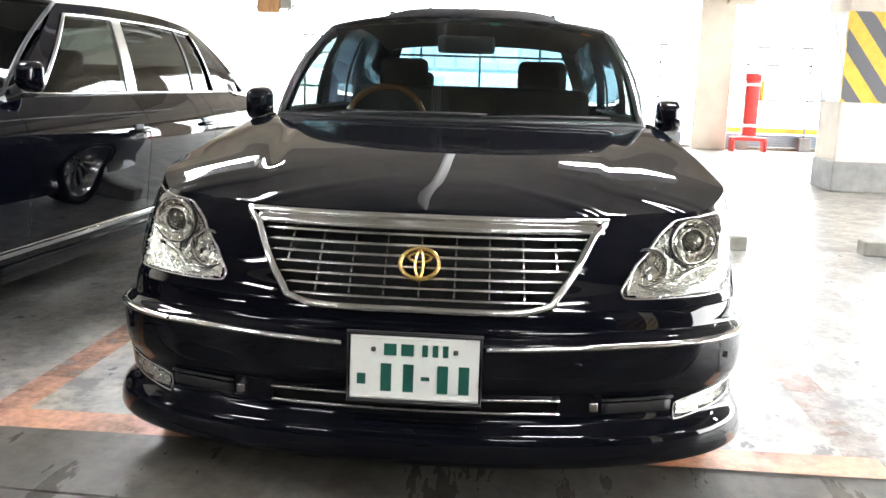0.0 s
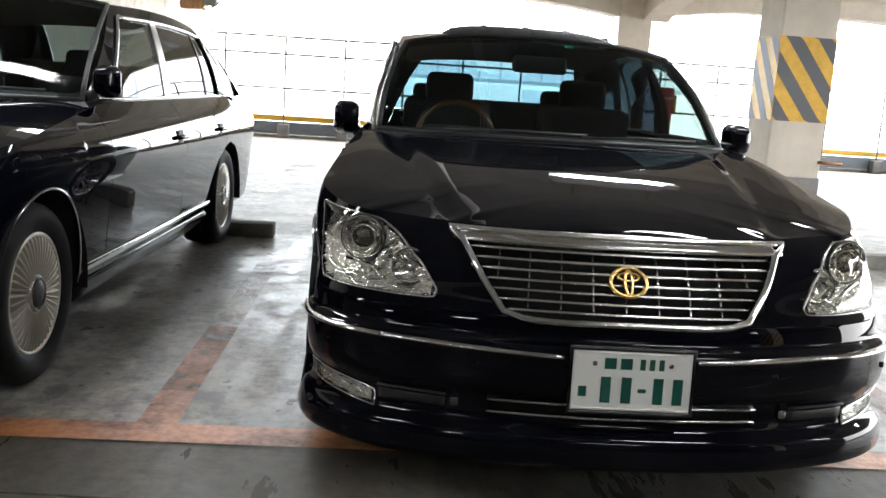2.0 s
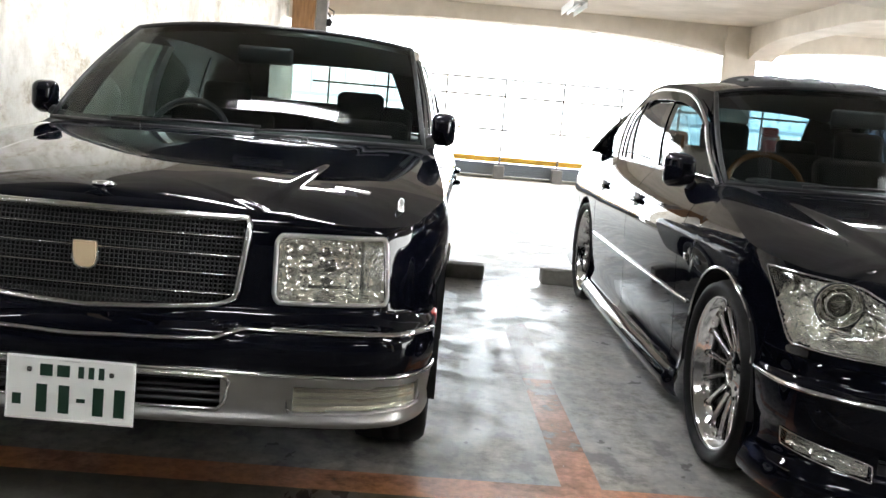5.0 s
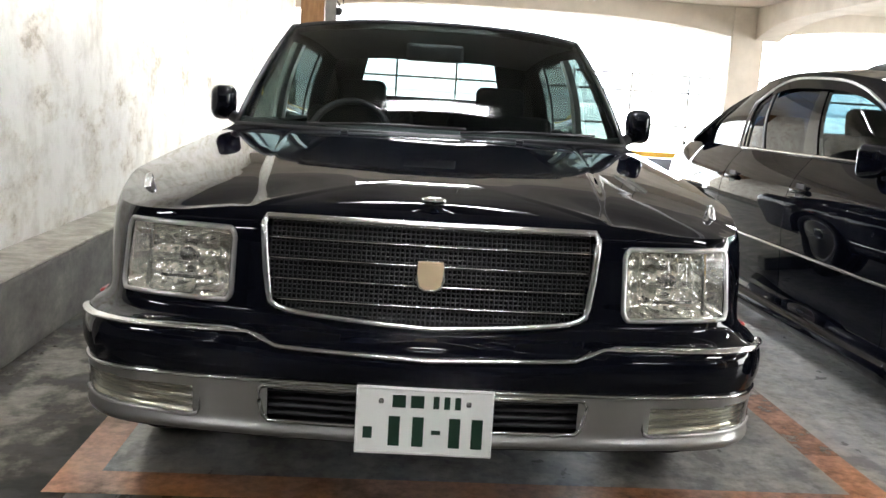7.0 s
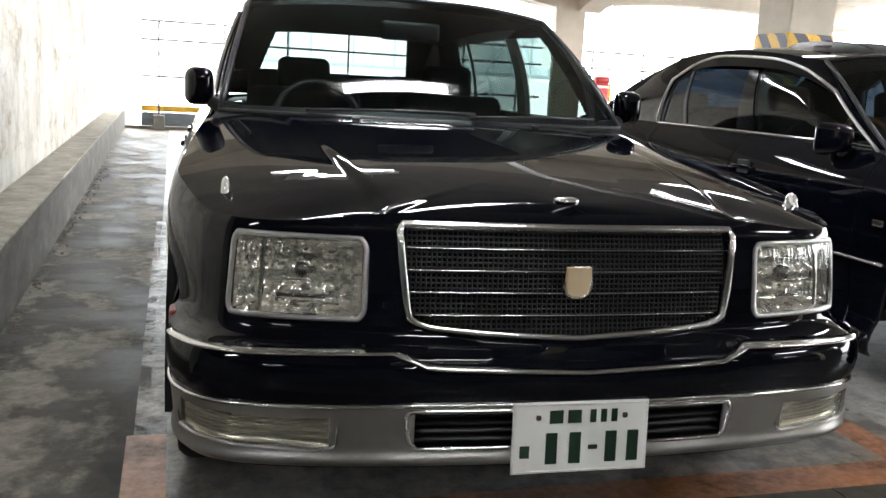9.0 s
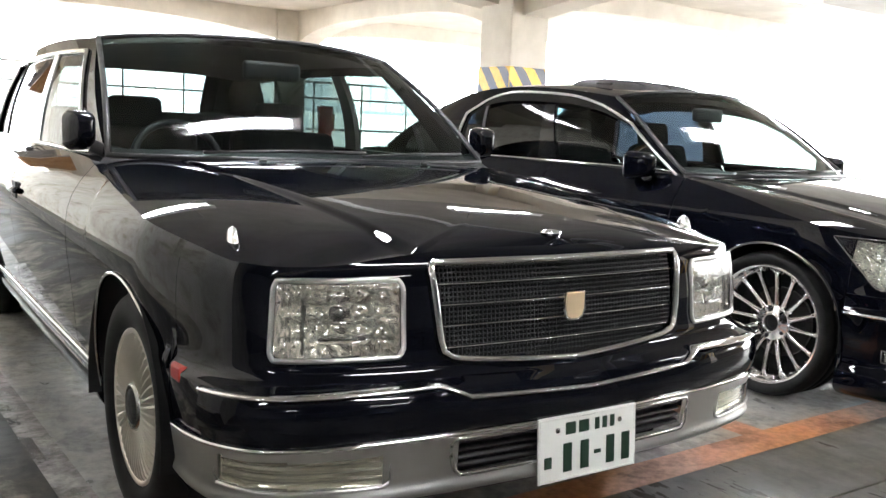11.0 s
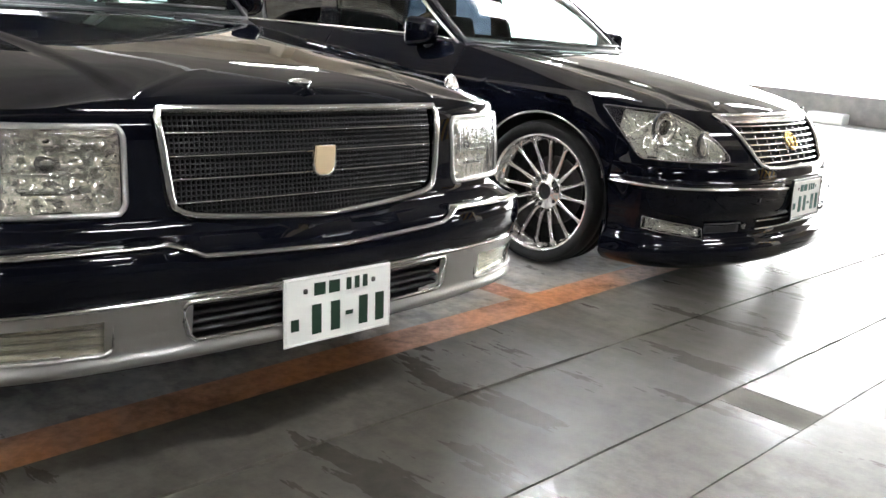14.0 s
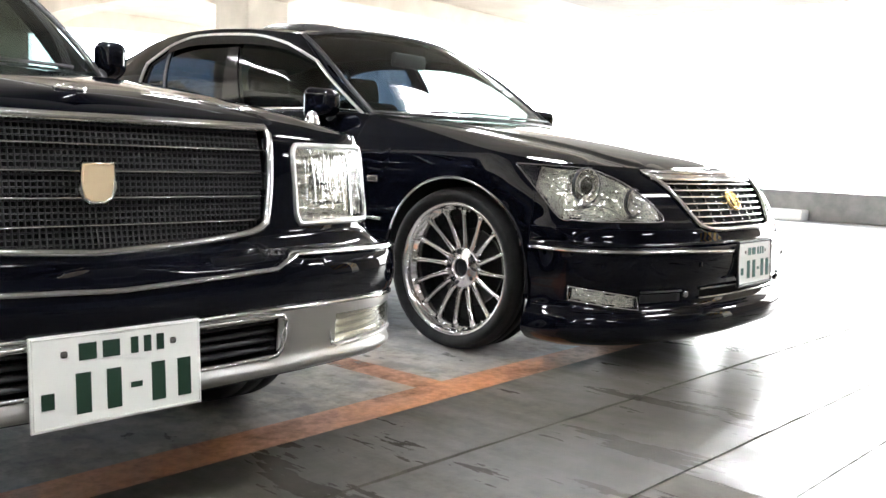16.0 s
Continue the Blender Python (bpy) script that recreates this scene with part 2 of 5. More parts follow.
put_in(DIRTY_SHADED_KERB, "Base Color", ramp(DIRTY_SHADED_KERB, noise_node(DIRTY_SHADED_KERB, 5.0, 7, 0.7, (1, 0.6, 1)), [(0.3, (0.055, 0.05, 0.042)), (0.55, (0.125, 0.115, 0.097)), (0.8, (0.24, 0.22, 0.185))]))
bump(DIRTY_SHADED_KERB, noise_node(DIRTY_SHADED_KERB, 30.0), 0.35, 0.006)
# paler kerb top: light from above is put into the colour
LIT_KERB_TOP = mat("lit_kerb_top", (0.42, 0.40, 0.35), 0.9)
put_in(LIT_KERB_TOP, "Base Color", ramp(LIT_KERB_TOP, noise_node(LIT_KERB_TOP, 7.0, 7, 0.7), [(0.3, (0.20, 0.18, 0.145)), (0.55, (0.36, 0.335, 0.28)), (0.8, (0.50, 0.47, 0.40))]))
bump(LIT_KERB_TOP, noise_node(LIT_KERB_TOP, 35.0), 0.3, 0.006)
KERB = mat("kerb_concrete", (0.25, 0.24, 0.21), 0.85)
put_in(KERB, "Base Color", ramp(KERB, noise_node(KERB, 4.0, 7, 0.7), [(0.3, (0.12, 0.115, 0.10)), (0.55, (0.25, 0.24, 0.21)), (0.8, (0.38, 0.36, 0.32))]))
bump(KERB, noise_node(KERB, 30.0), 0.3, 0.006)
YELLOW = mat("hazard_yellow", (0.75, 0.44, 0.04), 0.5)
put_in(YELLOW, "Base Color", ramp(YELLOW, noise_node(YELLOW, 9.0, 6), [(0.3, (0.60, 0.33, 0.03)), (0.7, (0.78, 0.47, 0.05))]))
STRIPE = mat("hazard_dark_grey", (0.10, 0.10, 0.11), 0.55)
STEEL = mat("painted_steel_grey", (0.30, 0.29, 0.28), 0.5, 0.3)
BLUEGREY = mat("blue_grey_slats", (0.22, 0.25, 0.29), 0.5, 0.2)
RED = mat("red_enamel", (0.55, 0.03, 0.025), 0.4)
WHITE = mat("white_enamel", (0.8, 0.8, 0.78), 0.4)
BROWN = mat("brown_duct_paint", (0.32, 0.17, 0.07), 0.5)
put_in(BROWN, "Base Color", ramp(BROWN, noise_node(BROWN, 5.0, 5, 0.6, (3, 3, 0.5)), [(0.3, (0.22, 0.11, 0.045)), (0.7, (0.40, 0.22, 0.10))]))
TUBE = mat("lamp_diffuser", (0.94, 0.955, 1.0), 0.4, emit=42.0)
# weaker diffuser for the lamp rows over the lane
TUBE_DIM = mat("dim_lamp_diffuser", (0.94, 0.95, 0.98), 0.4, emit=26.0)
TUBE_OFF = mat("unlit_lamp_tube", (0.82, 0.82, 0.80), 0.35)
# far walls glow by emission, which stands in for daylight on them
FARPALE = mat("glowing_far_facade", (0.75, 0.75, 0.74), 0.8, emit=6.0)
FARBLUE = mat("glowing_bluish_cladding", (0.64, 0.70, 0.74), 0.7, emit=5.2)
FARGREY = mat("glowing_grey_trim", (0.45, 0.50, 0.54), 0.7, emit=4.0)


# ---- building helpers ----
def mesh_of(name, verts, faces, material, smooth=False):
    me = bpy.data.meshes.new(name)
    me.from_pydata([tuple(v) for v in verts], [], faces)
    me.materials.append(material)
    if smooth:
        me.polygons.foreach_set("use_smooth", [True] * len(me.polygons))
    me.update()
    return me


def hang(name, me, parent=None, label="", m=None):
    ob = new(name, me)
    if parent is not None:
        ob.parent = parent
    if m is not None:
        ob.matrix_local = m
    if label:
        ob["label"] = label
    return ob


def part(name, bm, material, parent=None, label="", smooth=False, m=None):
    me = bpy.data.meshes.new(name)
    bmesh.ops.recalc_face_normals(bm, faces=bm.faces[:])
    bm.to_mesh(me)
    bm.free()
    me.materials.append(material)
    if smooth:
        me.polygons.foreach_set("use_smooth", [True] * len(me.polygons))
    return hang(name, me, parent, label, m)


def empty(name, m=None):
    ob = new(name)
    if m is not None:
        ob.matrix_world = m
    return ob


def box(lo, hi, bevel=0.0, seg=2):
    bm = bmesh.new()
    bmesh.ops.create_cube(bm, size=1.0)
    c, d = (Vector(lo) + Vector(hi)) / 2, Vector(hi) - Vector(lo)
    for v in bm.verts:
        v.co = Vector((v.co.x * d.x, v.co.y * d.y, v.co.z * d.z)) + c
    if bevel:
        bmesh.ops.bevel(bm, geom=bm.edges[:], offset=bevel, segments=seg, profile=0.5, affect="EDGES")
    return bm


def tube(points, radius, sides=8, closed=False):
    """A round bar along points."""
    bm = bmesh.new()
    pts = [Vector(p) for p in points]
    rings = []
    for i, p in enumerate(pts):
        a = pts[i - 1] if (i or closed) else p
        b = pts[(i + 1) % len(pts)] if (i + 1 < len(pts) or closed) else p
        t = (b - a).normalized()
        u = t.cross(Vector((0, 0, 1)))
        u = u.normalized() if u.length > 1e-3 else Vector((1, 0, 0))
        w = t.cross(u).normalized()
        rings.append([bm.verts.new(p + radius * (math.cos(q) * u + math.sin(q) * w)) for q in (2 * math.pi * k / sides for k in range(sides))])
    n = len(rings)
    for i in range(n if closed else n - 1):
        for k in range(sides):
            bm.faces.new((rings[i][k], rings[i][(k + 1) % sides], rings[(i + 1) % n][(k + 1) % sides], rings[(i + 1) % n][k]))
    if not closed:
        bm.faces.new(rings[0]), bm.faces.new(rings[-1])
    return bm


def lathe(profile, sides=48, cap=False):
    """Turns (radius, x) points round the x axis."""
    verts, faces = [], []
    for k in range(sides):
        a = 2 * math.pi * k / sides
        verts += [(x, r * math.cos(a), r * math.sin(a)) for r, x in profile]
    n = len(profile)
    for k in range(sides):
        j = (k + 1) % sides
        faces += [(k * n + i, k * n + i + 1, j * n + i + 1, j * n + i) for i in range(n - 1)]
    if cap:
        faces.append(tuple(k * n + n - 1 for k in range(sides)))
    return verts, faces


def grid(fn, us, vs, keep=None):
    verts = [fn(u, v) for u in us for v in vs]
    n, faces = len(vs), []
    for i in range(len(us) - 1):
        for j in range(n - 1):
            if keep is None or keep((us[i] + us[i + 1]) / 2, (vs[j] + vs[j + 1]) / 2):
                faces.append((i * n + j, (i + 1) * n + j, (i + 1) * n + j + 1, i * n + j + 1))
    return verts, faces


def sheet(name, verts, faces, material, parent, label="", thick=0.004, smooth=True):
    """A panel with a true thickness, grown to its inner side."""
    me = mesh_of(name, verts, faces, material, smooth)
    ob = hang(name, me, parent, label)
    if thick:
        s = ob.modifiers.new("thickness", "SOLIDIFY")
        s.thickness, s.offset = thick, -1.0
        e = ob.modifiers.new("edges", "EDGE_SPLIT")
        e.split_angle = radians(38)
    return ob


def lerp(a, b, t):
    return a + (b - a) * t


def step(a, b, t):
    t = min(max((t - a) / (b - a), 0.0), 1.0)
    return t * t * (3 - 2 * t)


def smooth_curve(points, per=12):
    """Catmull-Rom through points."""
    p = np.array(points, float)
    p = np.vstack([2 * p[0] - p[1], p, 2 * p[-1] - p[-2]])
    out = []
    for i in range(1, len(p) - 2):
        for t in np.linspace(0, 1, per, endpoint=False):
            out.append(0.5 * (2 * p[i] + (p[i + 1] - p[i - 1]) * t + (2 * p[i - 1] - 5 * p[i] + 4 * p[i + 1] - p[i + 2]) * t * t + (3 * p[i] - p[i - 1] - 3 * p[i + 1] + p[i + 2]) * t**3))
    out.append(p[-2])
    return np.array(out)


def table(points):
    """A smooth function through (t, value) points."""
    c = smooth_curve(points)
    return lambda t: float(np.interp(t, c[:, 0], c[:, 1]))


# ---- cars ----
class Car:
    """A body swept round a plan outline. s runs round the outline from the nose (0), negative on the left; z is the height; d the distance off the skin."""

    def __init__(self, root, plan, front, side, top, sill, arches, hood_mid, hood_end):
        self.root = root
        half = smooth_curve([(-plan[1][0], plan[1][1])] + list(plan), 14)[14:]
        self.px, self.py = half[:, 0], half[:, 1]
        self.sa = np.r_[0, np.cumsum(np.hypot(np.diff(self.px), np.diff(self.py)))]
        tx, ty = np.gradient(self.px), np.gradient(self.py)
        n = np.hypot(tx, ty)
        self.nx, self.ny = ty / n, -tx / n
        self.ff, self.fs, self.top, self.sill, self.arches = table(front), table(side), table(top), sill, arches
        self.hood_mid, self.hood_end = table(hood_mid), hood_end

    def at_y(self, y):
        return float(np.interp(y, self.py, self.sa))

    def at_x(self, x):
        m = int(len(self.px) * 0.5)
        return float(np.interp(x, self.px[:m], self.sa[:m]))

    def B(self, s, z, d=0.0):
        a, g = abs(s), 1 if s >= 0 else -1
        x, y = np.interp(a, self.sa, self.px), np.interp(a, self.sa, self.py)
        nx, ny = np.interp(a, self.sa, self.nx), np.interp(a, self.sa, self.ny)
        k = step(0.75, 0.12, y) if y < 0.75 else 0.0
        d = d - (k * self.ff(z) + (1 - k) * self.fs(z))
        return Vector((g * (x + nx * d), y + ny * d, z))

    def zt(self, s):
        return self.top(float(np.interp(abs(s), self.sa, self.py)) if abs(s) > self.at_y(0.3) else abs(s) * 0.3 / self.at_y(0.3))

    def zb(self, s):
        y = float(np.interp(abs(s), self.sa, self.py))
        z = self.sill
        for yc, zc, r in self.arches:
            if abs(y - yc) < r:
                z = max(z, zc + math.sqrt(r * r - (y - yc) ** 2))
        return z

    def side(self, name, g, y0, y1, label=""):
        ys = list(np.linspace(y0, y1, max(6, int((y1 - y0) / 0.05))))
        for yc, zc, r in self.arches:
            ys += [y for y in (yc + r * math.cos(a) for a in np.linspace(0.001, math.pi - 0.001, 40)) if y0 < y < y1]
        ss = sorted(g * self.at_y(y) for y in sorted(ys))
        v, f = grid(lambda s, t: self.B(s, lerp(self.zb(s), self.zt(s), t)), ss, list(np.linspace(0, 1, 16)))
        panel = sheet(name, v, f, PAINT, self.root, label)
        panel.modifiers["edges"].split_angle = radians(65)
        return panel

    def skin(self, name, ss, zs, material, label="", d=0.0, keep=None, parent=None, thick=0.004):
        v, f = grid(lambda s, z: self.B(s, z, d), list(ss), list(zs), keep)
        return sheet(name, v, f, material, parent or self.root, label, thick)

    def bead(self, name, ss, zc, hz, hd, material, parent=None, label="", d0=0.0, sides=8):
        """A rounded strip along the skin."""
        ss, bm, rings = list(ss), bmesh.new(), []
        for s in ss:
            z = zc(s) if callable(zc) else zc
            rings.append([bm.verts.new(self.B(s, z + hz * math.cos(q), d0 + hd * math.sin(q))) for q in (2 * math.pi * k / sides for k in range(sides))])
        for a, b in zip(rings, rings[1:]):
            for k in range(sides):
                bm.faces.new((a[k], a[(k + 1) % sides], b[(k + 1) % sides], b[k]))
        bm.faces.new(rings[0]), bm.faces.new(rings[-1])
        return part(name, bm, material, parent or self.root, label, True)

    def loop(self, name, outline, radius, material, parent=None, label="", d=0.0, sides=8):
        return part(name, tube([self.B(s, z, d) for s, z in outline], radius, sides, True), material, parent or self.root, label, True)

    def hood(self, name, crease, lift, soft, label=""):
        S, y0 = self.at_y(self.hood_end), self.B(0, self.zt(0)).y
        out = bmesh.new()
        for g in (-1, 1):
            ss = [g * S * t for t in np.linspace(0, 1, 130)]

            def level(x, y):
                xc, ze, zm = crease(y), self.top(y), self.hood_mid(y)
                xe = max(self.B(self.at_y(y), ze).x, xc + 0.12)
                inner = zm - 0.014 * (x / xc) ** 2
                q = min(max((x - xc) / (xe - xc), 0), 1)
                outer = lerp(zm - 0.014 - lift, ze, q) + 0.048 * q * (1 - q)
                return lerp(outer, inner, step(xc + soft, xc - soft, x))

            def pt(s, r):
                e = self.B(s, self.zt(s))
                yc = lerp(y0, self.hood_end - 0.10, abs(s) / S)
                p = e.lerp(Vector((0, yc, 0)), r)
                p.z = level(abs(p.x), p.y) + (e.z - level(abs(e.x), e.y)) * (1 - r) ** 3
                return p

            v, f = grid(pt, ss if g > 0 else ss[::-1], list(np.linspace(0, 1, 100)))
            bv = [out.verts.new(p) for p in v]
            for q in f:
                out.faces.new([bv[i] for i in q])
        bmesh.ops.remove_doubles(out, verts=out.verts[:], dist=0.0008)
        bmesh.ops.dissolve_degenerate(out, edges=out.edges[:], dist=0.0005)
        ob = part(name, out, PAINT, self.root, label, True)
        s = ob.modifiers.new("thickness", "SOLIDIFY")
        s.thickness, s.offset = 0.004, -1.0
        e = ob.modifiers.new("edges", "EDGE_SPLIT")
        e.split_angle = radians(50)
        return ob


def outline_of(s0, s1, lo, hi, n=40):
    """Points round a patch given by its lower and upper edge."""
    ss = [lerp(s0, s1, 0.5 - 0.5 * math.cos(math.pi * k / (n - 1))) for k in range(n)]
    up = [(s, hi(s)) for s in ss]
    down = [(s, lo(s)) for s in reversed(ss)]
    return up + down


def lamp(car, name, g, s0, s1, lo, hi, depth, glass, bowl_mat, rim_mat, label, bulge=0.010, rim=0.006, facets=None):
    """A lamp let into the skin: bright bowl, clear cover, rim."""
    nu, nv, deep = facets or (1, 1, 0)
    us, vs = [lerp(s0, s1, 0.5 - 0.5 * math.cos(math.pi * k / 63)) for k in range(64)], list(np.linspace(0, 1, 28))

    def scoop(s, t):
        """Hollow blocks pressed into the bowl."""
        a, b = (abs(s) - s0) / (s1 - s0) * nu % 1, t * nv % 1
        return deep * (1 - (2 * a - 1) ** 2) * (1 - 0.7 * (2 * b - 1) ** 2)
    flip = us if g > 0 else [-u for u in us[::-1]]

    def z_at(s, t):
        return lerp(lo(abs(s)), hi(abs(s)), t)

    def edge(s, t):
        u = (abs(s) - s0) / (s1 - s0)
        return (1 - abs(2 * u - 1) ** 5) * (1 - abs(2 * t - 1) ** 5)

    v, f = grid(lambda s, t: car.B(s, z_at(s, t), -(depth + scoop(s, t)) * edge(s, t)), flip, vs)
    bowl = sheet(name, v, f, bowl_mat, car.root, label, 0.003)
    v, f = grid(lambda s, t: car.B(s, z_at(s, t), 0.003 + bulge * edge(s, t)), flip, vs)
    cover = sheet("cover_glass", v, f, glass, bowl, "clear glass cover", 0)
    cover.visible_shadow = False
    ring = [(g * s, z) for s, z in outline_of(s0, s1, lo, hi)]
    car.loop("rim", ring, rim, rim_mat, bowl, "", 0.002)
    return bowl


def ring_lamp(car, bowl, s, z, r, d, dome=True):
    """Round unit inside a lamp: bright ring, mirror bowl and a lens or bulb cap."""
    c, o = car.B(s, z, d), car.B(s, z, d + 1.0)
    ahead = (Vector((0.25 * (o - c).x, (o - c).y, 0)) + Vector((0, -0.5, 0))).normalized()
    m = Matrix.Translation(c) @ Vector((1, 0, 0)).rotation_difference(ahead).to_matrix().to_4x4()
    q = 0.56 if dome else 0.24
    v, f = lathe([(r * 1.04, -0.010), (r * 1.03, 0.004), (r, 0.008), (r * 0.96, 0.004), (r * 0.9, -0.006), (r * 0.76, -0.018), (r * q, -0.026)], 36)
    hang("projector_ring", mesh_of("projector_ring", v, f, MIRROR_BOWL, True), bowl, "bright round bowl", m)
    v, f = lathe([(r * 1.07, -0.008), (r * 1.09, 0.003), (r * 1.05, 0.009), (r * 1.015, 0.006)], 36)
    hang("ring_edge", mesh_of("ring_edge", v, f, PLASTIC, True), bowl, "thin dark ring", m)
    if dome:
        v, f = lathe([(r * 0.60, -0.020), (r * 0.61, -0.002), (r * 0.56, 0.004), (r * 0.51, 0.0), (r * 0.49, -0.010)], 32)
        hang("lens_ring", mesh_of("lens_ring", v, f, CHROME, True), bowl, "chrome lens ring", m)
    w = r * (0.50 if dome else 0.26)
    v, f = lathe([(w, -0.022), (w * 0.95, -0.006), (w * 0.78, 0.004), (w * 0.45, 0.011), (0.001, 0.014)], 24)
    hang("projector_lens", mesh_of("projector_lens", v, f, LENS_BALL if dome else CHROME, True), bowl, "thick round lens" if dome else "bulb cap", m)


LENS_BALL = mat("projector_glass", (0.30, 0.29, 0.25), 0.05, 0.75)


def wheel(car, g, y, z, x, r, rim_r, width, style, label):
    """Wheel with its face at x, turned outwards."""
    turn = pose(g * x, y, z, 0, 0, 0 if g > 0 else 180)
    w = width
    if style == "spokes":
        prof = [(rim_r, 0.0), (rim_r - 0.004, 0.004), (rim_r - 0.011, 0.0), (rim_r - 0.018, -0.012), (rim_r - 0.021, -0.036), (rim_r - 0.031, -0.044), (rim_r - 0.036, -0.06), (rim_r - 0.040, -0.10), (rim_r - 0.03, -w + 0.02), (rim_r + 0.0, -w)]
        v, f = lathe(prof, 64)
        rim = hang("wheel", mesh_of("wheel", v, f, ALLOY, True), car.root, label, turn)
        bm = bmesh.new()
        stations = [(0.055, 0.023, -0.074), (0.10, 0.0125, -0.068), (0.16, 0.0095, -0.058), (0.215, 0.0095, -0.049), (rim_r - 0.026, 0.017, -0.042)]
        rows = []
        for rad, hw, dx in stations:
            sweep = 0.012 * math.sin(rad * 9)
            rows.append([bm.verts.new((dx + ex, hw * e + sweep, rad)) for e, ex in ((-1, -0.006), (-0.55, 0.005), (0.55, 0.005), (1, -0.006), (0.8, -0.022), (-0.8, -0.022))])
        for a, b in zip(rows, rows[1:]):
            for k in range(6):
                bm.faces.new((a[k], a[(k + 1) % 6], b[(k + 1) % 6], b[k]))
        bm.faces.new(rows[0]), bm.faces.new(rows[-1])
        first = part("spoke", bm, ALLOY, rim, "", True)
        for k in range(1, 16):
            hang("spoke", first.data, rim, "", pose(0, 0, 0, 360 * k / 16, 0, 0))
        v, f = lathe([(0.088, -0.083), (0.086, -0.068), (0.078, -0.062), (0.052, -0.060), (0.044, -0.052), (0.040, -0.050), (0.036, -0.054), (0.034, -0.076)], 36)
        hang("hub", mesh_of("hub", v, f, ALLOY, True), rim)
        v, f = lathe([(0.035, -0.074), (0.030, -0.070), (0.024, -0.069), (0.001, -0.068)], 28)
        hang("centre_cap", mesh_of("centre_cap", v, f, PLASTIC, True), rim, "dark centre cap")
        v, f = lathe([(0.001, -0.0575), (0.0085, -0.0575), (0.0095, -0.074)], 10)
        nut = mesh_of("wheel_nut", v, f, PLASTIC, True)
        for k in range(5):
            a = 2 * math.pi * (k + 0.5) / 5
            hang("wheel_nut", nut, rim, "dark wheel nut", pose(0, 0.0665 * math.cos(a), 0.0665 * math.sin(a)))
        v, f = lathe([(0.001, 0.004), (0.004, 0.004), (0.005, -0.002)], 8)
        bolt = mesh_of("rim_bolt", v, f, ALLOY, True)
        for k in range(32):
            a = 2 * math.pi * k / 32
            hang("rim_bolt", bolt, rim, "", pose(-0.040, (rim_r - 0.029) * math.cos(a), (rim_r - 0.031) * math.sin(a)))
    else:
        prof = [(rim_r + 0.004, -0.014), (rim_r, 0.002), (rim_r - 0.008, 0.006), (rim_r - 0.014, 0.0), (rim_r - 0.020, -0.042), (0.15, -0.056), (0.080, -0.050), (0.068, 0.004), (0.06, 0.004)]
        v, f = lathe(prof, 72)
        rim = hang("wheel", mesh_of("wheel", v, f, ALLOY_WARM, True), car.root, label, turn)
        bm = bmesh.new()
        rows = []
        for rad, hw, dx in ((0.072, 0.0018, 0.004), (0.11, 0.0026, 0.006), (0.16, 0.0037, 0.006), (rim_r - 0.026, 0.0046, 0.002), (rim_r - 0.014, 0.0042, -0.004)):
            rows.append([bm.verts.new((dx + ex, e * hw + lean, rad)) for e, ex, lean in ((-1, -0.050, 0), (-0.8, 0.002, 0.002), (0.8, 0.004, 0.002), (1, -0.050, 0))])
        for a, b in zip(rows, rows[1:]):
            for k in range(4):
                bm.faces.new((a[k], a[(k + 1) % 4], b[(k + 1) % 4], b[k]))
        bm.faces.new(rows[0]), bm.faces.new(rows[-1])
        first = part("fin", bm, ALLOY_WARM, rim, "")
        for k in range(1, 44):
            hang("fin", first.data, rim, "", pose(0, 0, 0, 360 * k / 44, 0, 0))
        v, f = lathe([(0.066, 0.0), (0.064, 0.012), (0.058, 0.014), (0.054, 0.009), (0.03, 0.012), (0.001, 0.013)], 36)
        hang("centre_cap", mesh_of("centre_cap", v, f, SATIN, True), rim, "round centre cap")
        v, f = lathe([(0.05, 0.010), (0.049, 0.0125), (0.02, 0.0145), (0.001, 0.015)], 32)
        hang("cap_badge", mesh_of("cap_badge", v, f, PLASTIC, True), rim, "dark badge disc")
    h = r - rim_r
    v, f = lathe([(rim_r - 0.006, -0.004), (rim_r + h * 0.15, 0.012), (rim_r + h * 0.45, 0.020), (rim_r + h * 0.75, 0.016), (r - 0.014, 0.004), (r - 0.004, -0.012), (r, -0.032), (r, -0.06), (r - 0.006, -0.062), (r - 0.006, -0.068), (r, -0.07), (r, -w / 2 - 0.01), (r - 0.006, -w / 2 - 0.012), (r - 0.006, -w / 2 - 0.018), (r, -w / 2 - 0.02), (r, -w + 0.04), (r - 0.01, -w), (rim_r + h * 0.4, -w - 0.012), (rim_r - 0.006, -w + 0.004)], 72)
    hang("tyre", mesh_of("tyre", v, f, RUBBER, True), rim, "black rubber tyre")
    v, f = lathe([(0.16, -0.125), (0.16, -0.135), (0.05, -0.138), (0.02, -0.12)], 40)
    hang("brake_disc", mesh_of("brake_disc", v, f, BRAKE, True), rim, "grey brake disc")
    v, f = lathe([(rim_r - 0.02, -0.15), (0.10, -0.16), (0.001, -0.165)], 24)
    hang("backing_plate", mesh_of("backing_plate", v, f, LINER, True), rim)


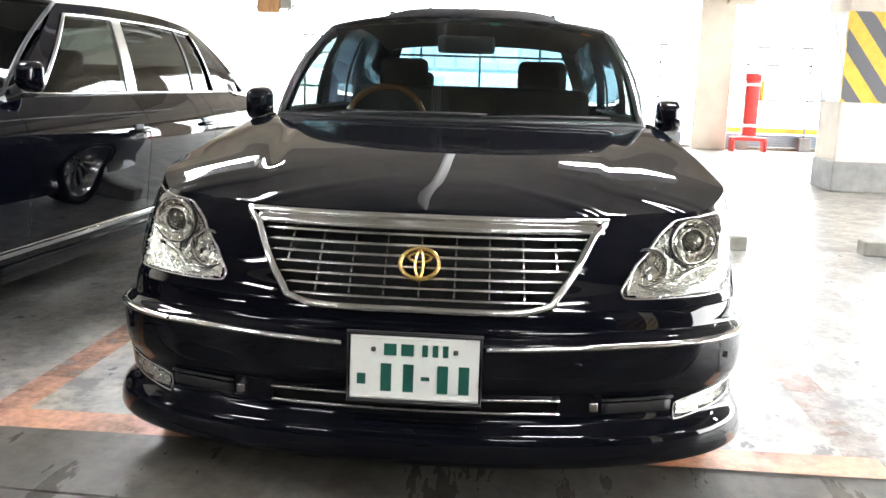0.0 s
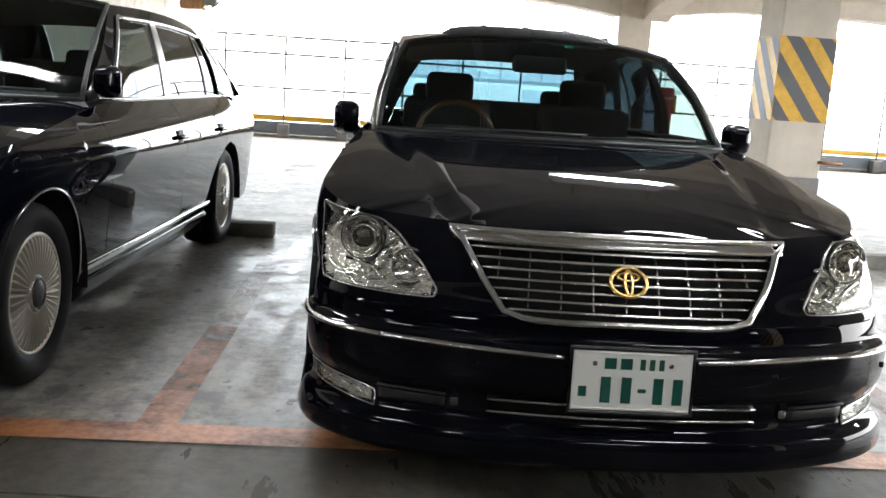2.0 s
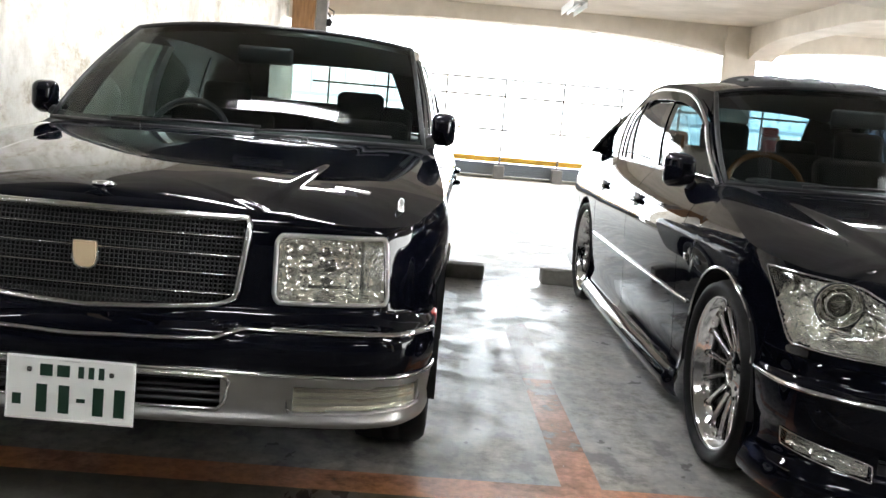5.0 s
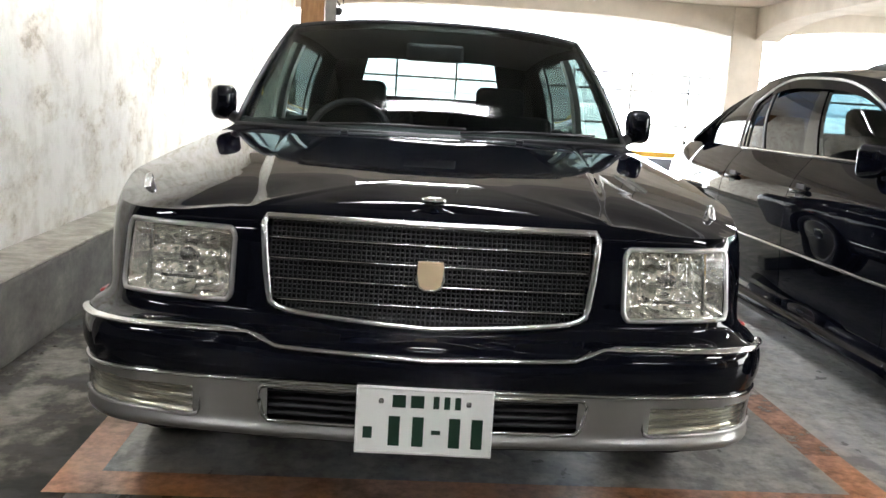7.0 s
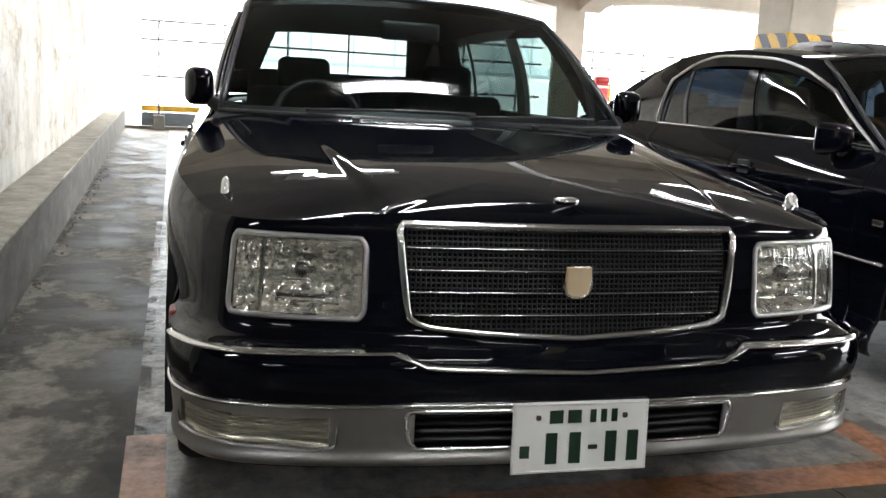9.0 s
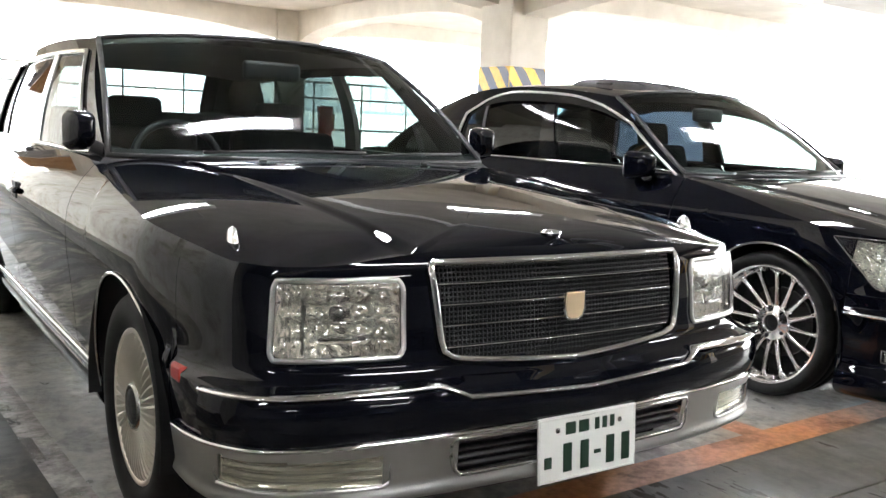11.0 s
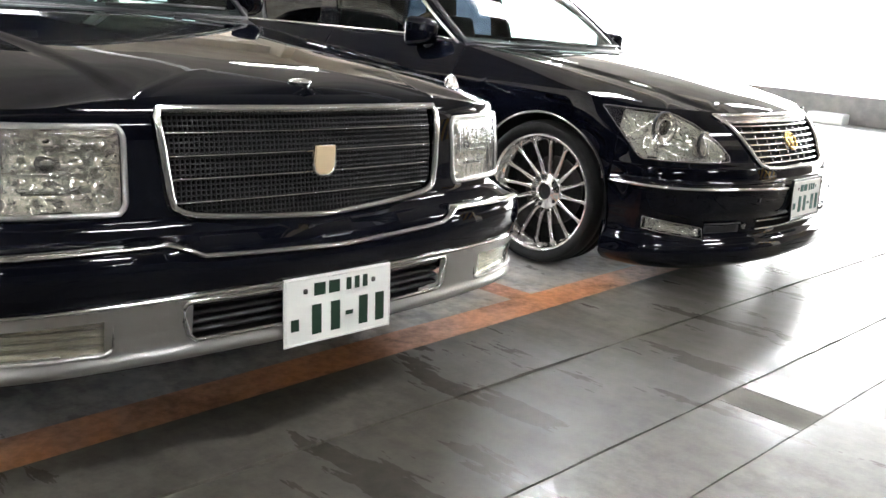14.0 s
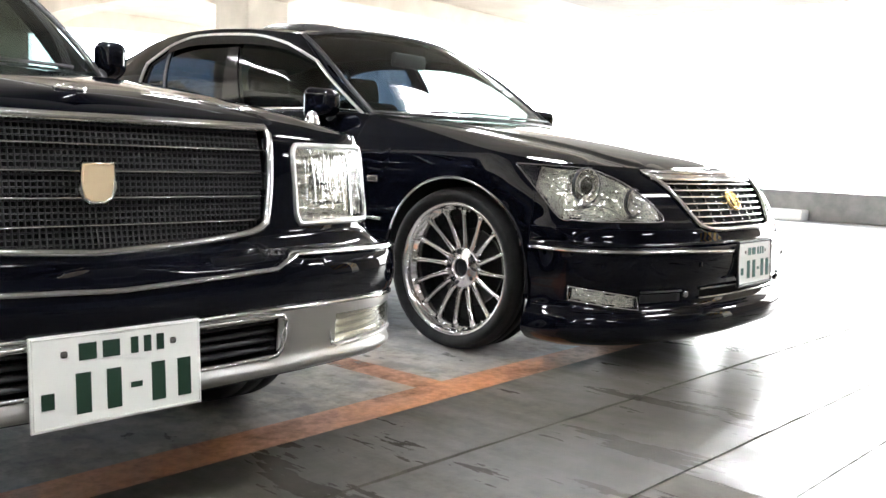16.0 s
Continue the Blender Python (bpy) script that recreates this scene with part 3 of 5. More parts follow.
def plate_of(car, cx, y, z0, ink, lean, frame_mat, label):
    """Number plate with plain bars for its characters."""
    m = pose(cx, y, z0, lean, 0, 0)
    p = part("number_plate", box((-0.165, -0.003, 0), (0.165, 0.003, 0.165), 0.002), WHITE_PLATE, car.root, label, m=m)
    part("raised_edge", tube([(-0.160, -0.003, 0.005), (0.160, -0.003, 0.005), (0.160, -0.003, 0.160), (-0.160, -0.003, 0.160)], 0.0022, 6, True), WHITE_PLATE, p)
    for x0, x1, a, b in ((-0.078, -0.046, 0.116, 0.146), (-0.034, -0.002, 0.116, 0.146), (0.020, 0.034, 0.116, 0.146), (0.046, 0.060, 0.116, 0.146), (0.072, 0.086, 0.116, 0.146),
                         (-0.146, -0.124, 0.038, 0.066), (-0.085, -0.058, 0.022, 0.094), (-0.028, -0.001, 0.022, 0.094), (0.018, 0.040, 0.053, 0.063), (0.060, 0.087, 0.022, 0.094), (0.114, 0.141, 0.022, 0.094)):
        part("bar_mark", box((x0, -0.0052, a), (x1, -0.0025, b)), ink, p, "plain bar in place of a character")
    for x in (-0.105, 0.105):
        part("screw", box((x - 0.006, -0.006, 0.124), (x + 0.006, -0.0025, 0.136), 0.003), SATIN, p, "small plate screw")
    if frame_mat:
        part("plate_surround", tube([(-0.171, -0.001, -0.006), (0.171, -0.001, -0.006), (0.171, -0.001, 0.171), (-0.171, -0.001, 0.171)], 0.007, 6, True), frame_mat, p, "dark plate surround")
    part("bracket", box((-0.12, 0.003, 0.02), (0.12, 0.04, 0.14), 0.004), PLASTIC, p)


def seat(car, x, y, w, label, rear=False, tall=0.60):
    base = part("seat", box((x - w / 2, y - 0.28, 0.34), (x + w / 2, y + 0.25, 0.55), 0.05, 3), CLOTH, car.root, label, True)
    bm = box((-w / 2, -0.06, 0), (w / 2, 0.07, tall), 0.05, 3)
    part("backrest", bm, CLOTH, base, "", True, pose(x, y + 0.24, 0.50, -14, 0, 0))
    for hx in ((-0.42, 0.42) if rear else (0,)):
        part("headrest", box((-0.13, -0.045, 0), (0.13, 0.045, 0.17), 0.04, 3), CLOTH, base, "", True, pose(x + hx, y + 0.415, 1.06 if not rear else 1.0, -8, 0, 0))
        for px in (-0.05, 0.05):
            part("headrest_post", tube([(x + hx + px, y + 0.40, 1.0), (x + hx + px, y + 0.415, 1.12)], 0.006, 6), CHROME, base)


def cabin(car, y_dash, belt, y_seat, y_rear, wood):
    r = car.root
    part("floor_pan", box((-0.62, 0.35, 0.20), (0.62, y_rear + 0.9, 0.30)), LINER, r)
    # added black box that closes the view through the grille, no real engine
    part("engine_bay_blocker", box((-0.42, 0.34, 0.30), (0.42, y_dash - 0.25, 0.66), 0.05), LINER, r)
    for g in (-1, 1):
        lo, hi = sorted((g * 0.60, g * 0.80))
        part("inner_door_trim", box((lo + (0.12 if g > 0 else 0), y_dash + 0.1, 0.3), (hi - (0.12 if g < 0 else 0), y_rear + 0.5, belt - 0.03), 0.02), TRIM_GREY, r)
    dash = part("dashboard", box((-0.70, y_dash - 0.22, 0.62), (0.70, y_dash + 0.22, belt - 0.035), 0.05, 3), TRIM_GREY, r, "dark grey dashboard", True)
    part("instrument_hood", box((-0.56, y_dash + 0.02, belt - 0.09), (-0.20, y_dash + 0.24, belt + 0.02), 0.05, 3), TRIM_GREY, dash, "", True)
    v = [(0.185 * math.cos(a), 0, 0.185 * math.sin(a)) for a in np.linspace(0, 2 * math.pi, 40, endpoint=False)]
    sw = part("steering_wheel", tube(v, 0.016, 10, True), WOOD if wood else PLASTIC, r, "wood-rimmed steering wheel" if wood else "dark steering wheel", True, pose(-0.37, y_dash + 0.42, belt - 0.045, -24, 0, 0))
    part("steering_hub", box((-0.09, -0.01, -0.07), (0.09, 0.05, 0.07), 0.03, 3), PLASTIC, sw, "", True)
    for a in (0.25, math.pi - 0.25, -math.pi / 2):
        part("steering_spoke", tube([(0, 0.01, 0), (0.18 * math.cos(a), 0, 0.18 * math.sin(a))], 0.014, 6), PLASTIC, sw)
    for x in (-0.37, 0.37):
        seat(car, x, y_seat, 0.50 if wood else 0.56, "dark cloth front seat with headrest")
    seat(car, 0, y_rear, 1.20, "dark cloth rear bench seat", True, 0.60 if wood else 0.68)
    part("parcel_shelf", box((-0.62, y_rear + 0.45, belt - 0.06), (0.62, y_rear + 0.95, belt - 0.03), 0.01), TRIM_GREY, r)


def greenhouse(car, belt_z, base, topw, rails, roof_mid, y_rear, win, dark_rear, chrome):
    """Windscreen, roof, pillars and windows. base: (half width, corner y, centre y, z); topw the same for the upper edge."""
    r = car.root
    bw, by, bc, bz = base
    tw, ty, tc, tz, tzc = topw
    rw, rz, mid = table([(p[0], p[1]) for p in rails]), table([(p[0], p[2]) for p in rails]), table(roof_mid)

    def ws(u, v):
        a = Vector((u * bw, lerp(bc, by, u * u), bz))
        b = Vector((u * tw, lerp(tc, ty, u * u), lerp(tzc, tz, abs(u) ** 2.6)))
        p = a.lerp(b, v)
        p.x *= 1 + (0.030 if dark_rear else 0.0) * math.sin(math.pi * v)
        swell = 0.02 * math.sin(math.pi * v**1.6) if dark_rear else 0.035 * math.sin(math.pi * v) - 0.15 * v * (v - 0.4) * (1 - v) ** 2
        return p + Vector((0, -0.6, 0.8)) * swell

    us = list(np.linspace(-1, 1, 24))
    v, f = grid(ws, us, list(np.linspace(0, 1, 14)))
    pane = sheet("windscreen", v, f, GLASS, r, "clear tinted windscreen", 0)
    pane.visible_shadow = False
    v, f = grid(lambda u, t: ws(u, t) + Vector((0, 0.006, -0.005)), us, [0.0, 0.02, 0.05])
    sheet("windscreen_band", v, f, PLASTIC, pane, "black edge band", 0.002)
    seal = [ws(u, 0.0) for u in us] + [ws(1, t) for t in np.linspace(0, 1, 10)] + [ws(u, 1.0) for u in us[::-1]] + [ws(-1, t) for t in np.linspace(1, 0, 10)]
    part("windscreen_seal", tube(seal, 0.011, 6, True), PLASTIC, pane, "black rubber seal", True)
    # mirror inside
    mv = ws(0, 0.80) + Vector((0, 0.10, -0.05))
    mi = part("inside_mirror", box((-0.13, -0.015, -0.04), (0.13, 0.02, 0.04), 0.018, 3), PLASTIC, pane, "dark inside mirror", True, Matrix.Translation(mv))
    yr, yrc = y_rear["top"], y_rear["top"] - 0.05

    def roof(u, v):
        y = lerp(lerp(tc, ty, u * u), lerp(yrc + 0.1, yr, u * u), v)
        return Vector((u * rw(y), y, lerp(mid(y), rz(y), abs(u) ** 2.6)))

    v, f = grid(roof, list(np.linspace(-1, 1, 30)), list(np.linspace(0, 1, 24)))
    sheet("roof", v, f, PAINT, r, "black roof panel", 0.006)
    v, f = grid(lambda u, t: roof(u, t) + Vector((0, 0, -0.03)), list(np.linspace(-0.98, 0.98, 12)), list(np.linspace(0.02, 0.98, 10)))
    sheet("headlining", v, f, TRIM_GREY, r, "", 0.003)
    rb, rbw, rbz = y_rear["base"], y_rear["base_w"], y_rear["base_z"]

    def back(u, v):
        a = roof(u, 1.0)
        b = Vector((u * rbw, rb + 0.12 * (1 - u * u), rbz))
        return a.lerp(b, v) + Vector((0, 0.5, 0.8)) * 0.03 * math.sin(math.pi * v)

    wu = y_rear["glass"]
    v, f = grid(back, list(np.linspace(-wu, wu, 20)), list(np.linspace(0, 1, 10)))
    bp = sheet("rear_window", v, f, GLASS_BLUE if dark_rear else GLASS_REAR, r, "tinted rear window", 0)
    for g in (-1, 1):
        v, f = grid(back, list(np.linspace(wu, 1, 5)) if g > 0 else list(np.linspace(-1, -wu, 5)), list(np.linspace(0, 1, 10)))
        sheet("rear_pillar", v, f, PAINT, r, "", 0.02)
    bp.visible_shadow = False

    def belt(t):
        y = lerp(by + 0.02, rb, t)
        e = car.B(car.at_y(y), car.zt(car.at_y(y)))
        x = min(e.x - 0.004, lerp(bw + 0.005, e.x - 0.004, step(0, 0.14, t)))
        return Vector((x, y, lerp(bz, belt_z, step(0, 0.1, t))))

    def rail(t):
        y = lerp(ty, yr, t)
        return Vector((rw(y), y, rz(y)))

    cap = table(win["cap"])

    def G(g, w, v):
        # the window heads bow down towards both ends
        q = cap(w)
        v = v * q if v < win["v1"] else lerp(win["v1"] * q, 1, (v - win["v1"]) / (1 - win["v1"]))
        p = belt(w).lerp(rail(w), v)
        p.x += (0.034 if dark_rear else 0.022) * math.sin(math.pi * min(v, 1))
        p.x *= g
        return p

    def fill(name, g, wa, wb, v0, v1, material, label="", thick=0.006, parent=None, n=14, off=0.0):
        def pt(u, v):
            vv = lerp(v0, v1, v)
            q = u if g > 0 else 1 - u
            p = G(g, lerp(lerp(*wa, vv), lerp(*wb, vv), q), vv)
            p.x += g * off
            return p
        v, f = grid(pt, list(np.linspace(0, 1, n)), list(np.linspace(0, 1, 9)))
        return sheet(name, v, f, material, parent or r, label, thick)

    lines, v0, v1 = win["lines"], win["v0"], win["v1"]
    for g in (-1, 1):
        fill("a_pillar", g, (0, 0), lines[0], 0, 1, PAINT, "", 0.03, n=6)
        fill("b_pillar", g, lines[1], lines[2], v0, v1, VISOR if dark_rear else BRIGHT_FRAME, "glossy black centre pillar" if dark_rear else "bright centre pillar", 0.03, n=5)
        fill("c_pillar", g, lines[-1], (1, 1), 0, 1, PAINT, "", 0.03, n=10)
        v, f = grid(lambda u, t: G(g, 1, t).lerp(back(g, 1 - t), u if g > 0 else 1 - u), [0, 0.33, 0.67, 1], list(np.linspace(0, 1, 12)))
        sheet("pillar_corner", v, f, PAINT, r, "", 0.004)
        fill("roof_rail", g, lines[0], lines[-1], v1, 1, PAINT, "", 0.03, n=26)
        fill("window_sill", g, lines[0], lines[-1], 0, v0, PLASTIC, "", 0.03, n=26)
        for k, (a, b) in enumerate(((0, 1), (2, 3))):
            gp = fill("side_window", g, lines[a], lines[b], v0, v1, (GLASS_DARK if k else GLASS_SIDE) if dark_rear else (GLASS_LIMO_REAR if k else GLASS_LIMO), "dark tinted rear side window" if k and dark_rear else "tinted side window", 0, off=-0.006)
            gp.visible_shadow = False
        if len(lines) > 4:
            gp = fill("quarter_window", g, lines[3], lines[4], v0, v1, GLASS_DARK if dark_rear else GLASS_LIMO_REAR, "tinted quarter window", 0, off=-0.006)
            gp.visible_shadow = False
            fill("quarter_bar", g, (lines[3][0] - 0.006, lines[3][1] - 0.006), (lines[3][0] + 0.006, lines[3][1] + 0.006), v0, v1, PLASTIC, "", 0.01, n=3)
        if dark_rear:
            fill("window_visor", g, lines[0], lines[3], 0.80, 0.955, VISOR, "smoked rain visor", 0.003, n=24, off=0.016)
        if chrome:
            ws_ = np.linspace(0.02, lines[-1][0], 30)
            part("belt_moulding", tube([G(g, w, v0 * 0.7) + Vector((g * 0.004, 0, 0)) for w in ws_], 0.0075, 8), CHROME, r, "chrome window moulding", True)
            edge = [G(g, lerp(*lines[0], v), v) for v in np.linspace(-0.02 if dark_rear else v0, v1, 10)]
            edge += [G(g, w, v1) for w in np.linspace(lerp(*lines[0], v1), lerp(*lines[-1], v1), 22)]
            edge += [G(g, lerp(*lines[-1], v), v) for v in np.linspace(v1, v0, 8)]
            part("window_surround", tube([p + Vector((g * (0.016 if dark_rear else 0.005), 0, 0)) for p in edge], 0.008 if dark_rear else 0.0105, 8), BRIGHT_FRAME if dark_rear else CHROME, r, "chrome window surround", True)
    return ws, roof, G


def wing_mirror(car, g, x, y, z, w, h, deep):
    """Rounded mirror housing, slimmer and rounder towards the nose, on a foot at the pillar."""
    bm = box((-w / 2, -deep, -h / 2), (w / 2, deep, h / 2), 0.040, 6)
    for v in bm.verts:
        k = min(max((v.co.y + deep) / (2 * deep), 0.0), 1.0)
        v.co.x *= 0.60 + 0.40 * k ** 0.6
        v.co.z = v.co.z * (0.62 + 0.38 * k ** 0.6) + 0.010 * (1 - k)
    hold = part("wing_mirror", bm, PAINT, car.root, "black wing mirror housing", True, pose(g * x, y, z, 0, 0, -6 * g))
    part("mirror_glass", box((-w / 2 + 0.036, deep - 0.006, -h / 2 + 0.036), (w / 2 - 0.036, deep + 0.002, h / 2 - 0.036), 0.002), CHROME, hold, "mirror glass")
    part("mirror_foot", tube([(-g * w * 0.3, -0.01, -h * 0.32), (-g * (w * 0.5 + 0.02), -0.02, -h * 0.45), (-g * (w * 0.5 + 0.07), -0.035, -h * 0.5)], 0.024, 8), PLASTIC, hold, "", True)


def common_shell(car, y_fender, y_door, y_b, y_c, tail):
    """Fenders, doors, hind quarters, wheel wells."""
    for g in (-1, 1):
        car.side("front_fender", g, y_fender, y_door - 0.003)
        d1 = car.side("front_door", g, y_door + 0.003, y_b - 0.003)
        d2 = car.side("rear_door", g, y_b + 0.003, y_c - 0.003)
        car.side("rear_quarter", g, y_c + 0.003, tail)
        for door, yh in ((d1, y_b - 0.14), (d2, y_c - 0.17)):
            s = g * car.at_y(yh)
            z = 0.80
            c = car.B(s, z, 0.0)
            hd = part("door_handle", box((-0.012, -0.085, -0.013), (0.016, 0.085, 0.013), 0.011, 3), PAINT, door, "door handle", True, Matrix.Translation(c + Vector((g * 0.012, 0, 0))))
            part("handle_cup", box((-0.006, -0.048, -0.036), (0.003, 0.048, 0.036), 0.0044, 3), PLASTIC, door, "", False, Matrix.Translation(c + Vector((g * 0.001, 0, 0))))
        for yc, zc, rr in car.arches:
            xo = car.B(car.at_y(yc), zc + rr).x
            v, f = grid(lambda a, x: Vector((g * x, yc + (rr + 0.01) * math.cos(a), zc + (rr + 0.01) * math.sin(a))), list(np.linspace(-0.15, math.pi + 0.15, 26)), [xo - 0.004, xo - 0.15, xo - 0.34])
            sheet("wheel_well", v, f, LINER, car.root, "", 0.003)
            part("wheel_well_wall", box((min(g * (xo - 0.34), g * (xo - 0.36)), yc - rr, 0.18), (max(g * (xo - 0.34), g * (xo - 0.36)), yc + rr, zc + rr)), LINER, car.root)
    S0 = car.at_y(tail)
    v, f = grid(lambda u, t: Vector((lerp(-1, 1, u) * (car.B(S0, lerp(car.sill, car.zt(S0), t)).x - 0.004), tail + 0.05 * math.sin(math.pi * u), lerp(car.sill, car.zt(S0), t))), list(np.linspace(1, 0, 12)), list(np.linspace(0, 1, 8)))
    sheet("tail_panel", v, f, PAINT, car.root)


def trunk(car, y0, y1, z0, z1):
    def pt(u, v):
        y = lerp(y0, y1, v)
        e = car.B(car.at_y(y), car.zt(car.at_y(y)))
        return Vector((u * e.x, y, e.z + (lerp(z0, z1, v) - e.z) * (1 - abs(u) ** 3)))
    v, f = grid(pt, list(np.linspace(-1, 1, 20)), list(np.linspace(0, 1, 12)))
    sheet("boot_lid", v, f, PAINT, car.root, "black boot lid")


def cowl(car, ws, hood_y, z):
    S = car.at_y(car.hood_end)

    def pt(u, v):
        a = Vector((u * car.B(S, car.zt(S)).x, lerp(car.hood_end - 0.10, car.hood_end, u * u), lerp(car.hood_mid(car.hood_end - 0.1), car.zt(S), u * u) - 0.012))
        return a.lerp(ws(u, 0.03) + Vector((0, 0, -0.008)), v)
    v, f = grid(pt, list(np.linspace(-1, 1, 24)), list(np.linspace(0, 1, 5)))
    c = sheet("cowl", v, f, PLASTIC, car.root, "black plastic cowl with wipers")
    for x0, x1 in ((-0.45, 0.12), (0.10, 0.60)):
        a, b = ws(x0 / 0.72, 0.015), ws(x1 / 0.72, 0.035)
        part("wiper", tube([a + Vector((0, -0.02, 0.012)), a.lerp(b, 0.5) + Vector((0, -0.022, 0.018)), b + Vector((0, -0.015, 0.014))], 0.006, 6), PLASTIC, c, "black wiper arm", True)


# ---- rounded saloon with the slatted grille ----
saloon = tagged(empty("saloon_car", pose(0, 0, 0.007)), "lowered glossy black saloon with slatted chrome grille and multi-spoke wheels", "car")
C = Car(saloon,
        [(0, 0), (0.2, 0.006), (0.4, 0.030), (0.55, 0.070), (0.69, 0.122), (0.803, 0.195), (0.880, 0.285), (0.914, 0.39), (0.922, 0.52), (0.922, 0.9), (0.922, 1.6), (0.917, 2.4), (0.903, 3.2), (0.879, 3.9), (0.852, 4.4), (0.80, 4.75), (0.68, 4.88), (0.40, 4.94), (0.05, 4.95)],
        [(0.075, 0.14), (0.10, 0.05), (0.118, 0.012), (0.135, -0.010), (0.17, -0.016), (0.21, -0.008), (0.235, 0.022), (0.27, 0.030), (0.31, 0.024), (0.345, 0.006), (0.40, 0.0), (0.445, 0.0), (0.455, 0.004), (0.463, 0.014), (0.470, 0.030), (0.480, 0.040), (0.52, 0.050), (0.56, 0.075), (0.62, 0.105), (0.68, 0.145), (0.74, 0.205), (0.78, 0.265), (0.85, 0.38), (1.0, 0.6)],
        [(0.075, 0.10), (0.10, 0.03), (0.118, 0.003), (0.145, -0.014), (0.18, 0.0), (0.215, 0.014), (0.24, 0.026), (0.31, 0.022), (0.40, 0.016), (0.5, 0.010), (0.58, 0.005), (0.63, 0.001), (0.67, 0.0), (0.72, 0.002), (0.76, 0.008), (0.79, 0.015), (0.82, 0.026), (0.85, 0.041), (0.88, 0.059), (0.91, 0.080), (0.945, 0.110), (1.0, 0.16)],
        [(0, 0.752), (0.15, 0.755), (0.23, 0.760), (0.35, 0.764), (0.5, 0.772), (0.8, 0.822), (1.1, 0.884), (1.45, 0.941), (1.7, 0.955), (2.5, 0.962), (3.6, 0.968), (4.3, 0.972), (4.8, 0.95), (5, 0.94)],
        0.165, [(0.872, 0.325, 0.362), (3.80, 0.325, 0.362)],
        [(0.15, 0.752), (0.22, 0.760), (0.4, 0.812), (0.7, 0.868), (1.0, 0.913), (1.3, 0.948), (1.6, 0.965)], 1.45)
common_shell(C, 0.502, 1.452, 2.46, 3.42, 4.85)
trunk(C, 4.28, 4.90, 1.0, 0.985)
C.hood("bonnet", table([(0, 0.47), (0.25, 0.475), (0.7, 0.54), (1.2, 0.615), (1.6, 0.66)]), 0.012, 0.042, "black bonnet")

# lamps and openings of the nose
hl0, hl1 = 0.564, 1.27
HL_LO = table([(0.564, 0.570), (0.584, 0.558), (0.74, 0.556), (0.92, 0.556), (1.02, 0.560), (1.08, 0.572), (1.27, 0.752)])
HL_HI = table([(0.564, 0.580), (0.60, 0.618), (0.632, 0.647), (0.735, 0.703), (0.83, 0.730), (0.90, 0.742), (1.06, 0.751), (1.17, 0.755), (1.27, 0.758)])
GR_X = table([(0.50, 0.29), (0.53, 0.335), (0.54, 0.352), (0.6, 0.408), (0.705, 0.505), (0.745, 0.572), (0.80, 0.63)])
GR_LO = table([(0, 0.525), (0.2, 0.524), (0.29, 0.528), (0.345, 0.540), (0.6, 0.6)])
FG0, FG1 = C.at_x(0.70), C.at_y(0.33)
FG_LO = table([(FG0, 0.238), (FG0 + 0.02, 0.236), (FG1, 0.268)])
FG_HI = table([(FG0, 0.262), (FG0 + 0.03, 0.285), (FG1, 0.318)])


def c_keep(s, z):
    a = abs(s)
    if hl0 + 0.012 < a < hl1 - 0.01 and HL_LO(a) + 0.006 < z < HL_HI(a) - 0.006:
        return False
    return not (a < GR_X(z) - 0.008 and GR_LO(a) + 0.006 < z < 0.735)


def c_keep_low(s, z):
    a = abs(s)
    if FG0 + 0.01 < a < FG1 - 0.01 and FG_LO(a) + 0.004 < z < FG_HI(a) - 0.004:
        return False
    return not (a < 0.38 and 0.262 < z < 0.302)


sN = C.at_y(0.50)
span = list(np.linspace(-sN, sN, 190))
zz = [0.078, 0.09, 0.10, 0.109, 0.118, 0.127, 0.136, 0.145, 0.16, 0.18, 0.20, 0.215, 0.225, 0.235, 0.245, 0.255, 0.2625, 0.27, 0.28, 0.29, 0.302, 0.31, 0.32, 0.335, 0.35, 0.37, 0.40, 0.43, 0.445, 0.451, 0.457, 0.463, 0.467, 0.471, 0.476, 0.482, 0.49, 0.51, 0.528]
fb = C.skin("front_bumper", span, zz, PAINT, "black front bumper with low lip spoiler", 0, c_keep_low)
top_of = [0] + list(np.linspace(0.005, 1, 34))


def nose_pt(s, t):
    return C.B(s, lerp(0.531, C.zt(s), t))


